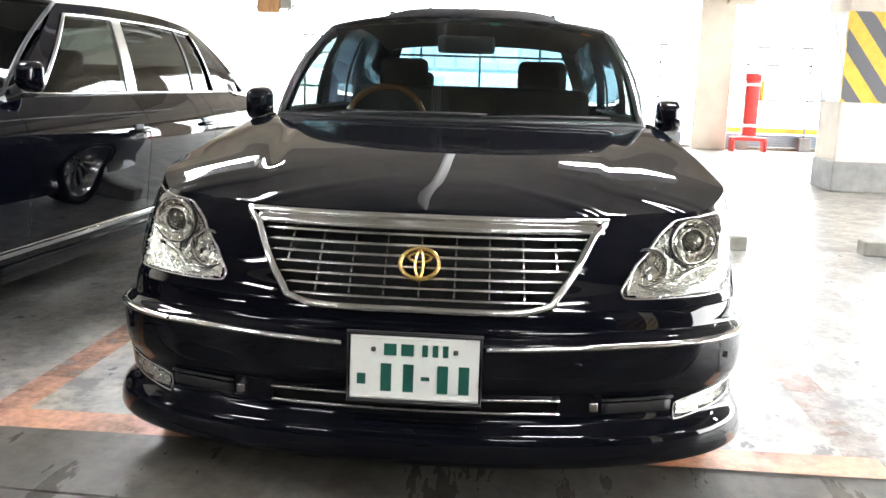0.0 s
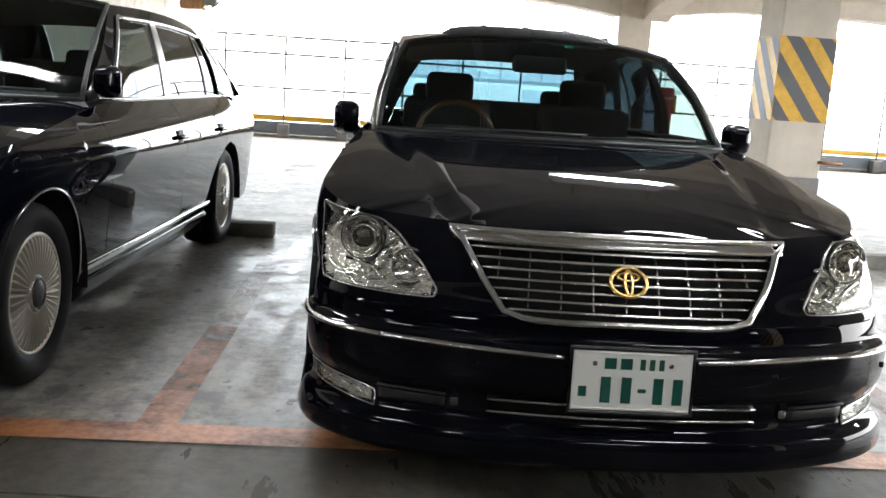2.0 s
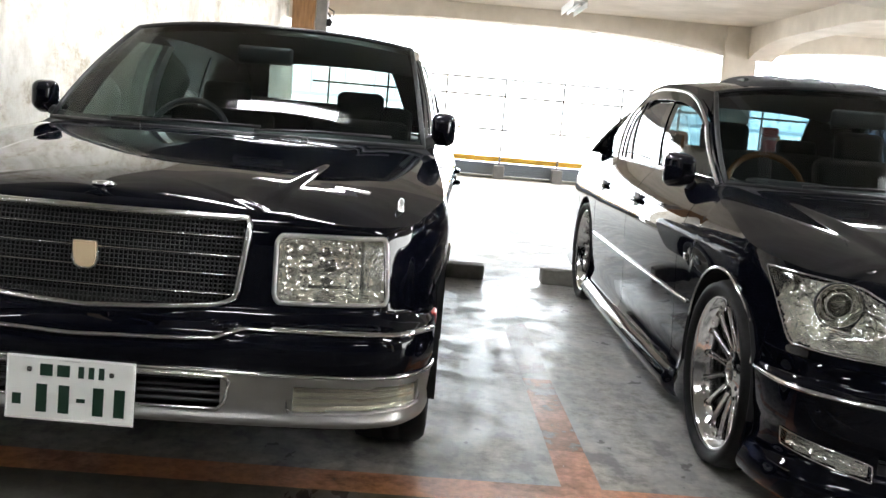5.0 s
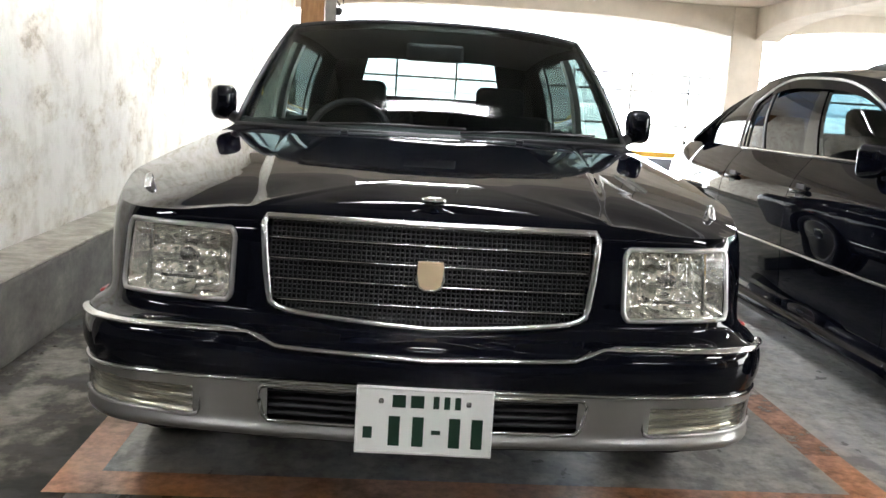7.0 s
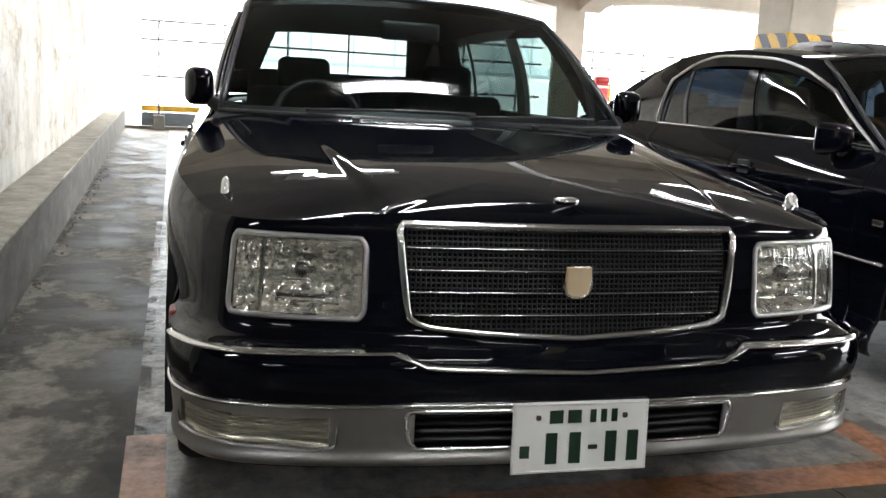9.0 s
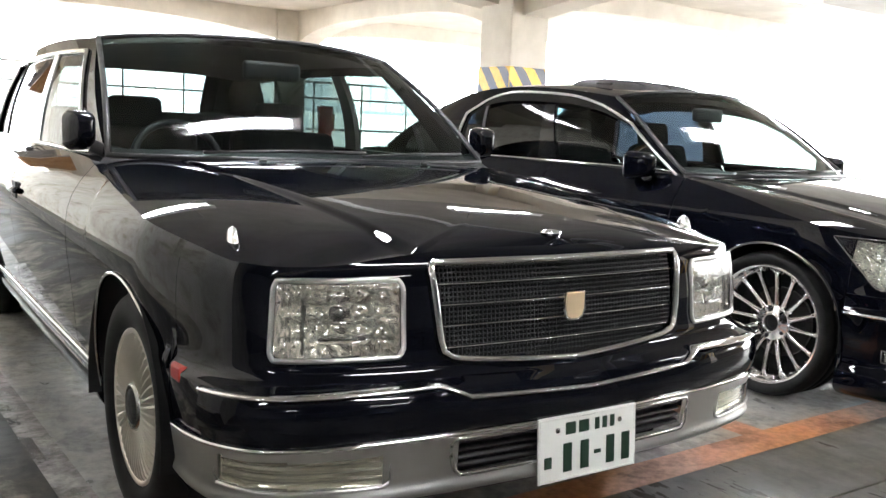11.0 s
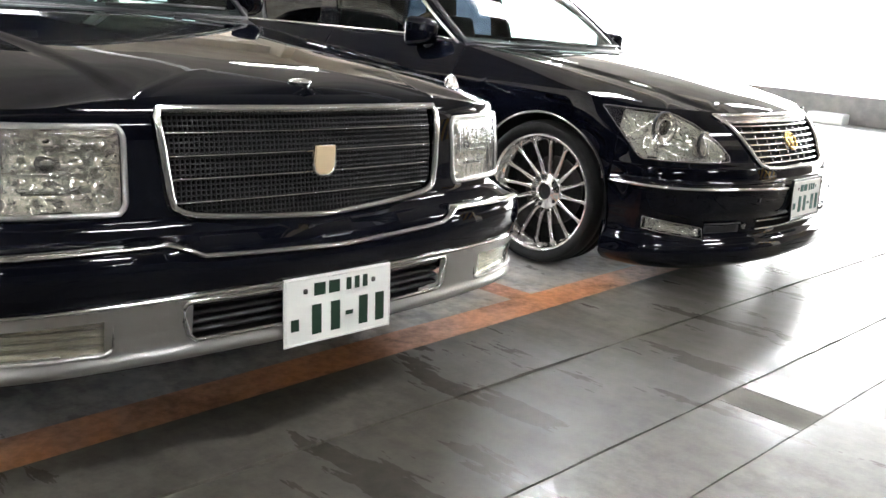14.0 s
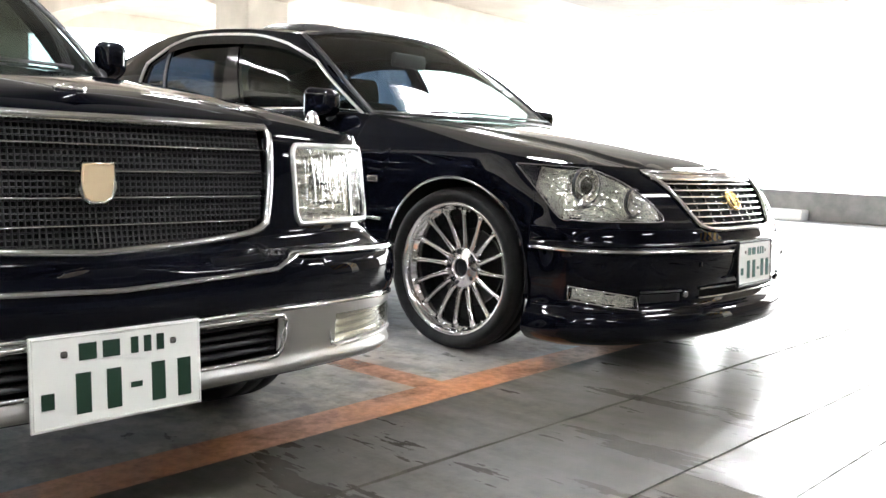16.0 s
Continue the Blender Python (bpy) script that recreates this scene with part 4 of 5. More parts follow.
v, f = grid(nose_pt, span, top_of, lambda s, t: c_keep(s, lerp(0.531, C.zt(s), t)))
sheet("nose_panel", v, f, PAINT, saloon)
for g in (-1, 1):
    hl = lamp(C, "headlight", g, hl0, hl1, HL_LO, HL_HI, 0.075, LENS, REFLECTOR, SATIN, "clear headlight with two round projectors", 0.010, 0.003, (9, 5, 0.010))
    ring_lamp(C, hl, g * 0.965, 0.684, 0.064, -0.030)
    ring_lamp(C, hl, g * 0.675, 0.627, 0.049, -0.030, False)
    part("lamp_ledge", tube([C.B(g * a, q, -0.03) for a, q in ((0.76, 0.575), (0.82, 0.603), (0.90, 0.615), (1.00, 0.618))], 0.007, 8), CHROME, hl, "", True)
    lamp(C, "fog_light", g, FG0, FG1, FG_LO, FG_HI, 0.03, LENS, REFLECTOR, CHROME, "narrow clear fog light", 0.004, 0.0025)
    ss = [g * t for t in np.linspace(0.185, sN - 0.004, 40)]
    C.bead("bumper_strip", ss, lambda s: 0.441 + 0.012 * step(0.1, 0.6, abs(s)), 0.0075, 0.009, CHROME, fb, "chrome bumper strip", 0.002)
    if g < 0:
        C.bead("strip_scuff", [-t for t in np.linspace(0.60, 0.70, 8)], lambda s: 0.441 + 0.012 * step(0.1, 0.6, abs(s)), 0.0082, 0.0097, SATIN, fb, "scuffed dull patch of the strip", 0.002)
    ss = [g * t for t in np.linspace(C.at_x(0.50), FG0 - 0.01, 10)]
    C.bead("intake_bar", ss, lambda s: 0.300, 0.004, 0.006, PLASTIC, fb, "", 0.006)
    C.bead("intake_slot", ss, lambda s: 0.275, 0.016, 0.004, PLASTIC, fb, "black intake slot", 0.002)
    tow = C.B(g * C.at_x(0.475), 0.283, 0.004)
    part("horn_bolt", box((-0.012, -0.012, -0.014), (0.012, 0.01, 0.014), 0.006, 3), SATIN, fb, "small bright bolt", True, Matrix.Translation(tow))
    for xs in (0.42, 0.83):
        p = C.B(g * C.at_x(xs), 0.40, 0.0)
        part("parking_sensor", box((-0.009, -0.004, -0.009), (0.009, 0.004, 0.009), 0.004, 3), PAINT, fb, "", True, Matrix.Translation(p))
    arc = [C.B(g * C.at_y(0.872 + 0.366 * math.cos(a)), 0.325 + 0.366 * math.sin(a), 0.004) for a in np.linspace(0.35, math.pi - 0.35, 26)]
    part("arch_moulding", tube(arc, 0.006, 6), CHROME, saloon, "chrome wheel arch moulding", True)
    ss = [g * C.at_y(y) for y in np.linspace(1.27, 3.43, 30)]
    C.bead("side_moulding", ss, 0.495, 0.008, 0.009, CHROME, None, "chrome side moulding", 0.003)
    ss = [g * C.at_y(y) for y in np.linspace(1.285, 3.40, 30)]
    C.bead("side_skirt", ss, 0.155, 0.055, 0.022, PAINT, None, "black side skirt", 0.004, 12)
    p = C.B(g * C.at_y(1.32), 0.665, 0.0)
    part("side_repeater", box((-0.004, -0.03, -0.014), (0.006, 0.03, 0.014), 0.005, 3), LENS_BALL, saloon, "small side indicator", True, Matrix.Translation(p))
    wheel(C, g, 0.872, 0.323, 0.905, 0.330, 0.272, 0.215, "spokes", "polished multi-spoke alloy wheel with low tyre")
    wheel(C, g, 3.800, 0.323, 0.868, 0.330, 0.272, 0.215, "spokes", "polished multi-spoke alloy wheel with low tyre")
    wing_mirror(C, g, 0.876, 1.70, 0.985, 0.122, 0.158, 0.085)

# lower intake
C.skin("lower_intake", np.linspace(-0.40, 0.40, 20), [0.25, 0.28, 0.315], LINER, "", -0.03, None, fb)
for zc_ in (0.264, 0.300):
    C.bead("lower_bar", list(np.linspace(-0.385, 0.385, 30)), zc_, 0.0055, 0.007, CHROME if zc_ < 0.28 else SATIN, fb, "thin bright lower bar", 0.004)

# grille
v, f = grid(lambda s, z: C.B(s, z, -0.055), list(np.linspace(-0.58, 0.58, 20)), list(np.linspace(0.50, 0.75, 8)))
grille = sheet("radiator_grille", v, f, LINER, saloon, "chrome-slatted radiator grille")
edge = [(x, GR_LO(abs(x))) for x in np.linspace(-GR_X(0.545), GR_X(0.545), 26)] + [(GR_X(z), z) for z in np.linspace(0.56, 0.735, 8)] + [(x, 0.742) for x in np.linspace(0.568, -0.568, 26)] + [(-GR_X(z), z) for z in np.linspace(0.735, 0.56, 8)]
C.loop("grille_surround", edge, 0.011, CHROME, grille, "chrome grille surround", 0.004)
C.bead("grille_top_bar", list(np.linspace(-0.545, 0.545, 30)), 0.728, 0.017, 0.012, CHROME, grille, "broad chrome top bar", -0.002)
for k in range(7):
    z = 0.548 + 0.0255 * k
    w = GR_X(z) - 0.01
    C.bead("slat", list(np.linspace(-w, w, 26)), z, 0.0048, 0.013, CHROME, grille, "", -0.012)
for k in range(-4, 5):
    x = k * 0.096
    z1 = 0.715
    z0 = 0.535 if abs(x) < 0.33 else 0.62
    part("grille_upright", tube([C.B(x, z, -0.024) for z in np.linspace(z0, z1, 6)], 0.0045, 6), SATIN, grille)
oval = [C.B(0.052 * math.cos(a), 0.636 + 0.036 * math.sin(a), 0.012) for a in np.linspace(0, 2 * math.pi, 32, endpoint=False)]
badge = part("badge", tube(oval, 0.0065, 8, True), GOLD, grille, "plain gold oval badge", True)
part("badge_bar", tube([C.B(0.030 * math.cos(a), 0.650 + 0.010 * math.sin(a), 0.012) for a in np.linspace(0, 2 * math.pi, 24, endpoint=False)], 0.0045, 6, True), GOLD, badge, "", True)
part("badge_stem", tube([C.B(0.011 * math.cos(a), 0.636 + 0.031 * math.sin(a), 0.013) for a in np.linspace(0, 2 * math.pi, 24, endpoint=False)], 0.005, 6, True), GOLD, badge, "", True)
plate_of(C, 0.004, -0.012, 0.303, GREEN_INK, -3, PLASTIC, "white number plate with green bars")

ws, roof_c, G_c = greenhouse(C, 0.962, (0.735, 1.515, 1.365, 0.955), (0.632, 2.125, 2.03, 1.348, 1.402),
                         [(2.0, 0.618, 1.327), (2.2, 0.640, 1.361), (2.6, 0.657, 1.401), (3.0, 0.658, 1.412), (3.4, 0.638, 1.384), (3.75, 0.602, 1.315), (4.0, 0.575, 1.25)],
                         [(2.0, 1.397), (2.2, 1.417), (2.6, 1.448), (3.0, 1.455), (3.4, 1.432), (3.75, 1.366), (4.0, 1.30)],
                         {"top": 3.72, "base": 4.28, "base_w": 0.80, "base_z": 0.985, "glass": 0.84},
                         {"lines": [(0.012, 0.008), (0.325, 0.296), (0.385, 0.335), (0.58, 0.665), (0.70, 0.74)], "v0": 0.03, "v1": 0.925,
                          "cap": [(0, 0.64), (0.04, 0.80), (0.08, 0.905), (0.12, 0.95), (0.17, 0.985), (0.22, 0.998), (0.29, 1), (0.36, 1), (0.44, 1), (0.52, 0.995), (0.58, 0.97), (0.63, 0.93), (0.67, 0.875), (0.705, 0.78), (0.74, 0.69), (0.80, 0.66), (0.9, 0.66), (1, 0.66)]}, True, True)
cowl(C, ws, 1.4, 0.95)
for u0, u1, t0, t1, film in ((0.80, 0.87, 0.905, 0.93, ORANGE_FILM), (0.17, 0.23, 0.90, 0.935, GREEN_FILM)):
    v, f = grid(lambda u, t: ws(u, t) + Vector((0, 0.004, -0.003)), [u0, (u0 + u1) / 2, u1], [t0, t1])
    sheet("sticker", v, f, film, saloon, "small coloured windscreen sticker", 0.001)
cabin(C, 1.62, 0.955, 2.30, 3.25, True)
# raised tilting roof vent
vent_up = table([(0, -0.004), (0.10, 0.020), (0.25, 0.034), (0.6, 0.046), (1, 0.052)])
v, f = grid(lambda u, t: Vector((u * 0.46, 2.26 + 0.40 * t + 0.05 * u * u, 1.420 + 0.016 * t - 0.018 * abs(u) ** 2.6 + vent_up(t) * (1 - u**8))), list(np.linspace(-1, 1, 30)), [0, 0.05, 0.1, 0.17, 0.25, 0.4, 0.6, 0.8, 1])
vent = sheet("roof_deflector", v, f, PLASTIC, saloon, "smoked roof wind deflector", 0.005)
for x in (-0.40, 0.40):
    part("deflector_stay", box((x - 0.012, 2.40, 1.40), (x + 0.012, 2.52, 1.448), 0.004), PLASTIC, vent)
for x in (-0.22, 0.0, 0.22):
    part("deflector_rib", tube([(x, 2.262 + 0.40 * t + 0.05 * (x / 0.46) ** 2, 1.423 + 0.016 * t - 0.018 * abs(x / 0.46) ** 2.6 + vent_up(t)) for t in (0.05, 0.12, 0.25, 0.6, 0.98)], 0.004, 6), PLASTIC, vent)

# ---- upright limousine with the square lamps ----
limo = tagged(empty("limousine", pose(-2.838, 0.038, 0, 0, 0, -2.2)), "glossy black formal limousine with square headlights and silver lower bumper", "car")
T = Car(limo,
        [(0, 0.02), (0.3, 0.030), (0.5, 0.052), (0.7, 0.098), (0.812, 0.155), (0.872, 0.235), (0.905, 0.33), (0.922, 0.5), (0.932, 1.0), (0.934, 2.0), (0.930, 3.0), (0.922, 4.0), (0.90, 4.8), (0.86, 5.05), (0.75, 5.15), (0.4, 5.2), (0.05, 5.21)],
        [(0.20, 0.10), (0.235, 0.05), (0.26, 0.025), (0.30, 0.008), (0.34, 0.002), (0.44, 0.002), (0.455, -0.004), (0.50, -0.008), (0.54, -0.004), (0.556, 0.006), (0.57, 0.040), (0.59, 0.060), (0.62, 0.068), (0.70, 0.076), (0.78, 0.088), (0.82, 0.100), (0.845, 0.118), (0.862, 0.150), (0.90, 0.24), (1.0, 0.5)],
        [(0.15, 0.085), (0.25, 0.058), (0.34, 0.042), (0.42, 0.032), (0.5, 0.024), (0.57, 0.017), (0.63, 0.010), (0.70, 0.002), (0.75, 0.0), (0.79, 0.002), (0.84, 0.012), (0.88, 0.028), (0.92, 0.054), (0.95, 0.078), (0.99, 0.112), (1.05, 0.15)],
        [(0, 0.858), (0.1, 0.856), (0.16, 0.842), (0.21, 0.826), (0.3, 0.826), (0.45, 0.845), (0.8, 0.886), (1.2, 0.931), (1.57, 0.969), (2.0, 0.990), (4.2, 0.995), (4.5, 0.980), (5.0, 0.935), (5.2, 0.905)],
        0.225, [(0.905, 0.325, 0.378), (3.93, 0.325, 0.372)],
        [(0.1, 0.862), (0.19, 0.882), (0.4, 0.918), (0.8, 0.962), (1.2, 0.992), (1.45, 1.005), (1.7, 1.015)], 1.57)
common_shell(T, 0.502, 1.577, 2.78, 3.80, 5.10)
trunk(T, 4.60, 5.15, 1.01, 0.955)
T.hood("bonnet", table([(0, 0.435), (0.2, 0.44), (0.6, 0.485), (1.1, 0.53), (1.7, 0.57)]), 0.009, 0.014, "black bonnet with raised centre")
tl0, tl1 = T.at_x(0.497), T.at_x(0.822)
TL_LO = table([(tl0, 0.642), (tl0 + 0.004, 0.630), (tl0 + 0.011, 0.6225), (tl0 + 0.022, 0.6185), (tl0 + 0.15, 0.618), (tl1 - 0.024, 0.6185), (tl1 - 0.012, 0.6225), (tl1 - 0.004, 0.630), (tl1, 0.642)])
TL_HI = table([(tl0, 0.772), (tl0 + 0.004, 0.784), (tl0 + 0.011, 0.7915), (tl0 + 0.022, 0.7955), (tl0 + 0.15, 0.796), (tl1 - 0.024, 0.7955), (tl1 - 0.012, 0.7915), (tl1 - 0.004, 0.784), (tl1, 0.772)])
TG_X = table([(0.56, 0.36), (0.61, 0.388), (0.66, 0.402), (0.82, 0.424), (0.9, 0.43)])
TG_LO = table([(0, 0.582), (0.2, 0.592), (0.35, 0.606), (0.385, 0.622), (0.45, 0.68)])
TF0, TF1 = T.at_x(0.545), T.at_x(0.885)
TF_LO = table([(TF0, 0.356), (TF0 + 0.008, 0.346), (TF0 + 0.018, 0.342), (TF0 + 0.16, 0.342), (TF1 - 0.024, 0.344), (TF1 - 0.010, 0.348), (TF1, 0.360)])
TF_HI = table([(TF0, 0.402), (TF0 + 0.008, 0.411), (TF0 + 0.018, 0.415), (TF0 + 0.16, 0.414), (TF1 - 0.024, 0.412), (TF1 - 0.010, 0.409), (TF1, 0.398)])
TRIM_Z = table([(0, 0.522), (0.33, 0.534), (0.365, 0.540), (0.42, 0.560), (0.46, 0.563), (0.9, 0.552), (1.2, 0.54)])
BAND_Z = table([(0, 0.447), (0.4, 0.448), (0.9, 0.434), (1.2, 0.413)])
LOW_Z = table([(0, 0.302), (0.4, 0.304), (0.9, 0.292), (1.2, 0.282)])


def t_keep(s, z):
    a = abs(s)
    if tl0 + 0.012 < a < tl1 - 0.012 and TL_LO(a) + 0.006 < z < TL_HI(a) - 0.006:
        return False
    return not (a < TG_X(z) - 0.008 and TG_LO(a) + 0.006 < z < 0.824)


sT = T.at_y(0.50)
span = list(np.linspace(-sT, sT, 170))
v, f = grid(lambda s, t: T.B(s, lerp(TRIM_Z(abs(s)) + 0.004, T.zt(s), t)), span, [0, 0.012, 0.03, 0.06, 0.1] + list(np.linspace(0.13, 1, 34)), lambda s, t: t_keep(s, lerp(TRIM_Z(abs(s)) + 0.004, T.zt(s), t)))
sheet("nose_panel", v, f, PAINT, limo)
sTb = T.at_y(0.30)
span_b = list(np.linspace(-sTb, sTb, 120))
v, f = grid(lambda s, t: T.B(s, lerp(BAND_Z(abs(s)), TRIM_Z(abs(s)), t), 0.006 + 0.006 * math.sin(math.pi * t)), span_b, list(np.linspace(0, 1, 8)))
upper = sheet("upper_bumper", v, f, PAINT, limo, "black upper bumper")


LIP = table([(0, 0.006), (0.05, 0.012), (0.10, 0.0135), (0.16, 0.0105), (0.22, 0.006), (0.30, 0.003), (0.40, 0.003), (0.5, 0.003), (0.6, 0.004), (0.7, 0.005), (0.8, 0.006), (0.9, 0.007), (1, 0.007)])


def tb_keep(s, t):
    a = abs(s)
    z = lerp(LOW_Z(a), BAND_Z(a), t)
    if TF0 + 0.012 < a < TF1 - 0.012 and TF_LO(a) + 0.004 < z < TF_HI(a) - 0.004:
        return False
    return not (a < 0.385 and 0.348 < z < 0.428)


v, f = grid(lambda s, t: T.B(s, lerp(LOW_Z(abs(s)), BAND_Z(abs(s)), t), LIP(t)), span, [0, 0.03, 0.06] + list(np.linspace(0.09, 1, 30)), tb_keep)
lower = sheet("lower_bumper", v, f, BUMPER, limo, "satin silver lower bumper")
v, f = grid(lambda s, t: T.B(s, LOW_Z(abs(s)) - 0.004 - 0.03 * t, 0.002 - 0.10 * t), span, [0, 0.5, 1][::-1])
sheet("bumper_underside", v, f, PLASTIC, lower)
for g in (-1, 1):
    ss = sorted(g * y for y in np.linspace(sTb, sT, 14))
    v, f = grid(lambda s, t: T.B(s, lerp(BAND_Z(abs(s)), TRIM_Z(abs(s)) + 0.006, t), -0.001), ss, list(np.linspace(0, 1, 8)))
    sheet("wing_corner", v, f, PAINT, limo)
T.bead("trim_strip", list(np.linspace(-sTb, sTb, 110)), lambda s: TRIM_Z(abs(s)), 0.006, 0.009, CHROME, upper, "bright trim strip", 0.008)
T.bead("band_edge", list(np.linspace(-sT, sT, 100)), lambda s: BAND_Z(abs(s)) - 0.003, 0.006, 0.007, CHROME, lower, "bright upper edge", 0.007)
v, f = grid(lambda s, z: T.B(s, z, -0.06), list(np.linspace(-0.40, 0.40, 12)), [0.33, 0.44])
sheet("lower_intake", v, f, LINER, lower)
for k in range(4):
    T.bead("intake_slat", list(np.linspace(-0.38, 0.38, 24)), 0.360 + 0.0195 * k, 0.0065, 0.014, PLASTIC, lower, "black intake slat", -0.022)
ring = [(x, 0.345) for x in np.linspace(-0.372, 0.372, 20)] + [(0.388, 0.36), (0.396, 0.39), (0.398, 0.42), (0.39, 0.43)] + [(x, 0.432) for x in np.linspace(0.38, -0.38, 20)] + [(-0.39, 0.43), (-0.398, 0.42), (-0.396, 0.39), (-0.388, 0.36)]
T.loop("intake_rim", ring, 0.006, CHROME, lower, "bright intake rim", 0.005)

v, f = grid(lambda s, z: T.B(s, z, -0.045), list(np.linspace(-0.44, 0.44, 16)), list(np.linspace(0.56, 0.85, 8)))
grille = sheet("radiator_grille", v, f, LINER, limo, "fine black mesh radiator grille with chrome surround")
edge = [(x, TG_LO(abs(x))) for x in np.linspace(-0.375, 0.375, 30)] + [(TG_X(z), z) for z in np.linspace(0.625, 0.815, 9)] + [(x, 0.830) for x in np.linspace(0.415, -0.415, 26)] + [(-TG_X(z), z) for z in np.linspace(0.815, 0.625, 9)]
T.loop("grille_surround", edge, 0.0095, CHROME, grille, "chrome grille surround", 0.006)
n_up = 68
for k in range(n_up):
    x = lerp(-0.405, 0.405, k / (n_up - 1))
    z0 = TG_LO(abs(x)) + 0.004
    part("grille_blade", tube([T.B(x, z, -0.012) for z in np.linspace(z0, 0.822, 5)], 0.0024, 4), MESHY, grille)
for k in range(20):
    z = 0.598 + 0.0115 * k
    w = min(TG_X(z), 0.41 if z > 0.63 else 0.30 + (z - 0.596) * 2.6) - 0.006
    T.bead("grille_wire", list(np.linspace(-w, w, 20)), z, 0.0017, 0.004, MESHY, grille, "", -0.012, 4)
for z, w in ((0.632, 0.385), (0.683, 0.40), (0.732, 0.408), (0.781, 0.415)):
    T.bead("grille_bar", list(np.linspace(-w, w, 26)), z - 0.0, 0.0024, 0.006, CHROME, grille, "thin chrome bar", -0.002)
bm = bmesh.new()
pts = [(-0.031, 0.033), (0.031, 0.033), (0.032, -0.012), (0.026, -0.030), (0.012, -0.038), (-0.012, -0.038), (-0.026, -0.030), (-0.032, -0.012)]
vs_ = [bm.verts.new((x, 0, z)) for x, z in pts]
face = bm.faces.new(vs_)
ext = bmesh.ops.extrude_face_region(bm, geom=[face])
for e in ext["geom"]:
    if isinstance(e, bmesh.types.BMVert):
        e.co.y -= 0.012
bmesh.ops.bevel(bm, geom=bm.edges[:], offset=0.003, segments=2, affect="EDGES")
badge = part("badge", bm, GOLD_PALE, grille, "plain pale gold shield badge", False, Matrix.Translation(T.B(0, 0.714, 0.006)))
part("badge_rim", tube([(x * 1.04, -0.008, z * 1.04) for x, z in pts], 0.004, 6, True), CHROME, badge, "", True)

for g in (-1, 1):
    hl = lamp(T, "headlight", g, tl0, tl1, TL_LO, TL_HI, 0.05, LENS_FLUTED, REFLECTOR_FINE, BRIGHT_FRAME, "square fluted headlight with bright rim", 0.012, 0.0062, (6, 4, 0.022))
    LW = tl1 - tl0
    s_ = g * (tl0 + 0.72 * LW)
    part("lamp_divider", tube([T.B(s_, z, -0.012) for z in np.linspace(0.63, 0.785, 6)], 0.006, 6), CHROME, hl)
    c_ = T.B(g * (tl0 + 0.44 * LW), 0.712, -0.050)
    v, f = lathe([(0.017, -0.012), (0.018, 0.012), (0.014, 0.018), (0.001, 0.020)], 18)
    hang("bulb_cap", mesh_of("bulb_cap", v, f, SATIN, True), hl, "bulb cap", Matrix.Translation(c_) @ pose(0, 0, 0, 0, 0, -90))
    part("lamp_blade", tube([T.B(g * (tl0 + q * LW), 0.700, -0.010) for q in (0.30, 0.45, 0.62)], 0.0035, 6), CHROME, hl, "", True)
    part("lamp_blade", tube([T.B(g * (tl0 + q * LW), 0.662, -0.014) for q in (0.26, 0.40, 0.60)], 0.0045, 6), SATIN, hl, "", True)
    fog = lamp(T, "fog_light", g, TF0, TF1, TF_LO, TF_HI, 0.012, LENS, FOG_BOWL, SATIN, "narrow fog light with bright lower edge", 0.002, 0.0030)
    low_edge = [g * q for q in np.linspace(TF0 + 0.004, TF1 - 0.012, 30)]
    T.bead("lamp_sill", low_edge, lambda s: TF_LO(abs(s)) - 0.002, 0.0042, 0.006, BRIGHT_FRAME, fog, "bright lower edge", 0.004)
    for zq in (0.362, 0.380, 0.398):
        T.bead("lens_bar", [g * q for q in np.linspace(TF0 + 0.015, TF1 - 0.02, 24)], zq, 0.0022, 0.0025, LENS_BALL, fog, "", -0.004, 6)
    m0, m1 = T.at_y(0.410), T.at_y(0.496)
    span_m = sorted(g * q for q in np.linspace(m0, m1, 16))

    def bulge(s, t):
        q = (abs(s) - m0) / (m1 - m0)
        return (1 - abs(2 * q - 1) ** 12) * (1 - abs(2 * t - 1) ** 10)
    v, f = grid(lambda s, t: Vector((*T.B(s, 0.545, -0.022 + 0.0235 * bulge(s, t)).xy, lerp(0.522, 0.566, t))), span_m, [0, 0.04, 0.09, 0.16, 0.3, 0.5, 0.7, 0.84, 0.91, 0.96, 1])
    mk = sheet("side_marker", v, f, RED_LENS, limo, "red side marker", 0)
    q = T.B(g * T.at_y(0.43), T.zt(g * T.at_y(0.43)))
    fin = lathe([(0.001, 0.052), (0.010, 0.045), (0.015, 0.03), (0.017, 0.012), (0.019, 0.0)], 14)
    fm = part("marker_lamp", bmesh.new(), CHROME, limo, "small chrome fender marker")
    fm.data = mesh_of("marker_lamp", [(a * 0.72, b * 1.55 + 0.03 * c, c * 0.76) for c, a, b in [(v[0], v[1], v[2]) for v in fin[0]]], fin[1], CHROME, True)
    fm.matrix_local = Matrix.Translation(q + Vector((-g * 0.072, 0, 0.010)))
    arc = [T.B(g * T.at_y(0.905 + 0.382 * math.cos(a)), 0.325 + 0.382 * math.sin(a), 0.004) for a in np.linspace(-0.1, math.pi + 0.05, 30)]
    part("arch_moulding", tube(arc, 0.005, 6), CHROME, limo, "chrome wheel arch moulding", True)
    ss = [g * T.at_y(y) for y in np.linspace(1.29, 3.55, 30)]
    T.bead("sill_moulding", ss, 0.335, 0.020, 0.010, CHROME, None, "chrome sill moulding", 0.003)
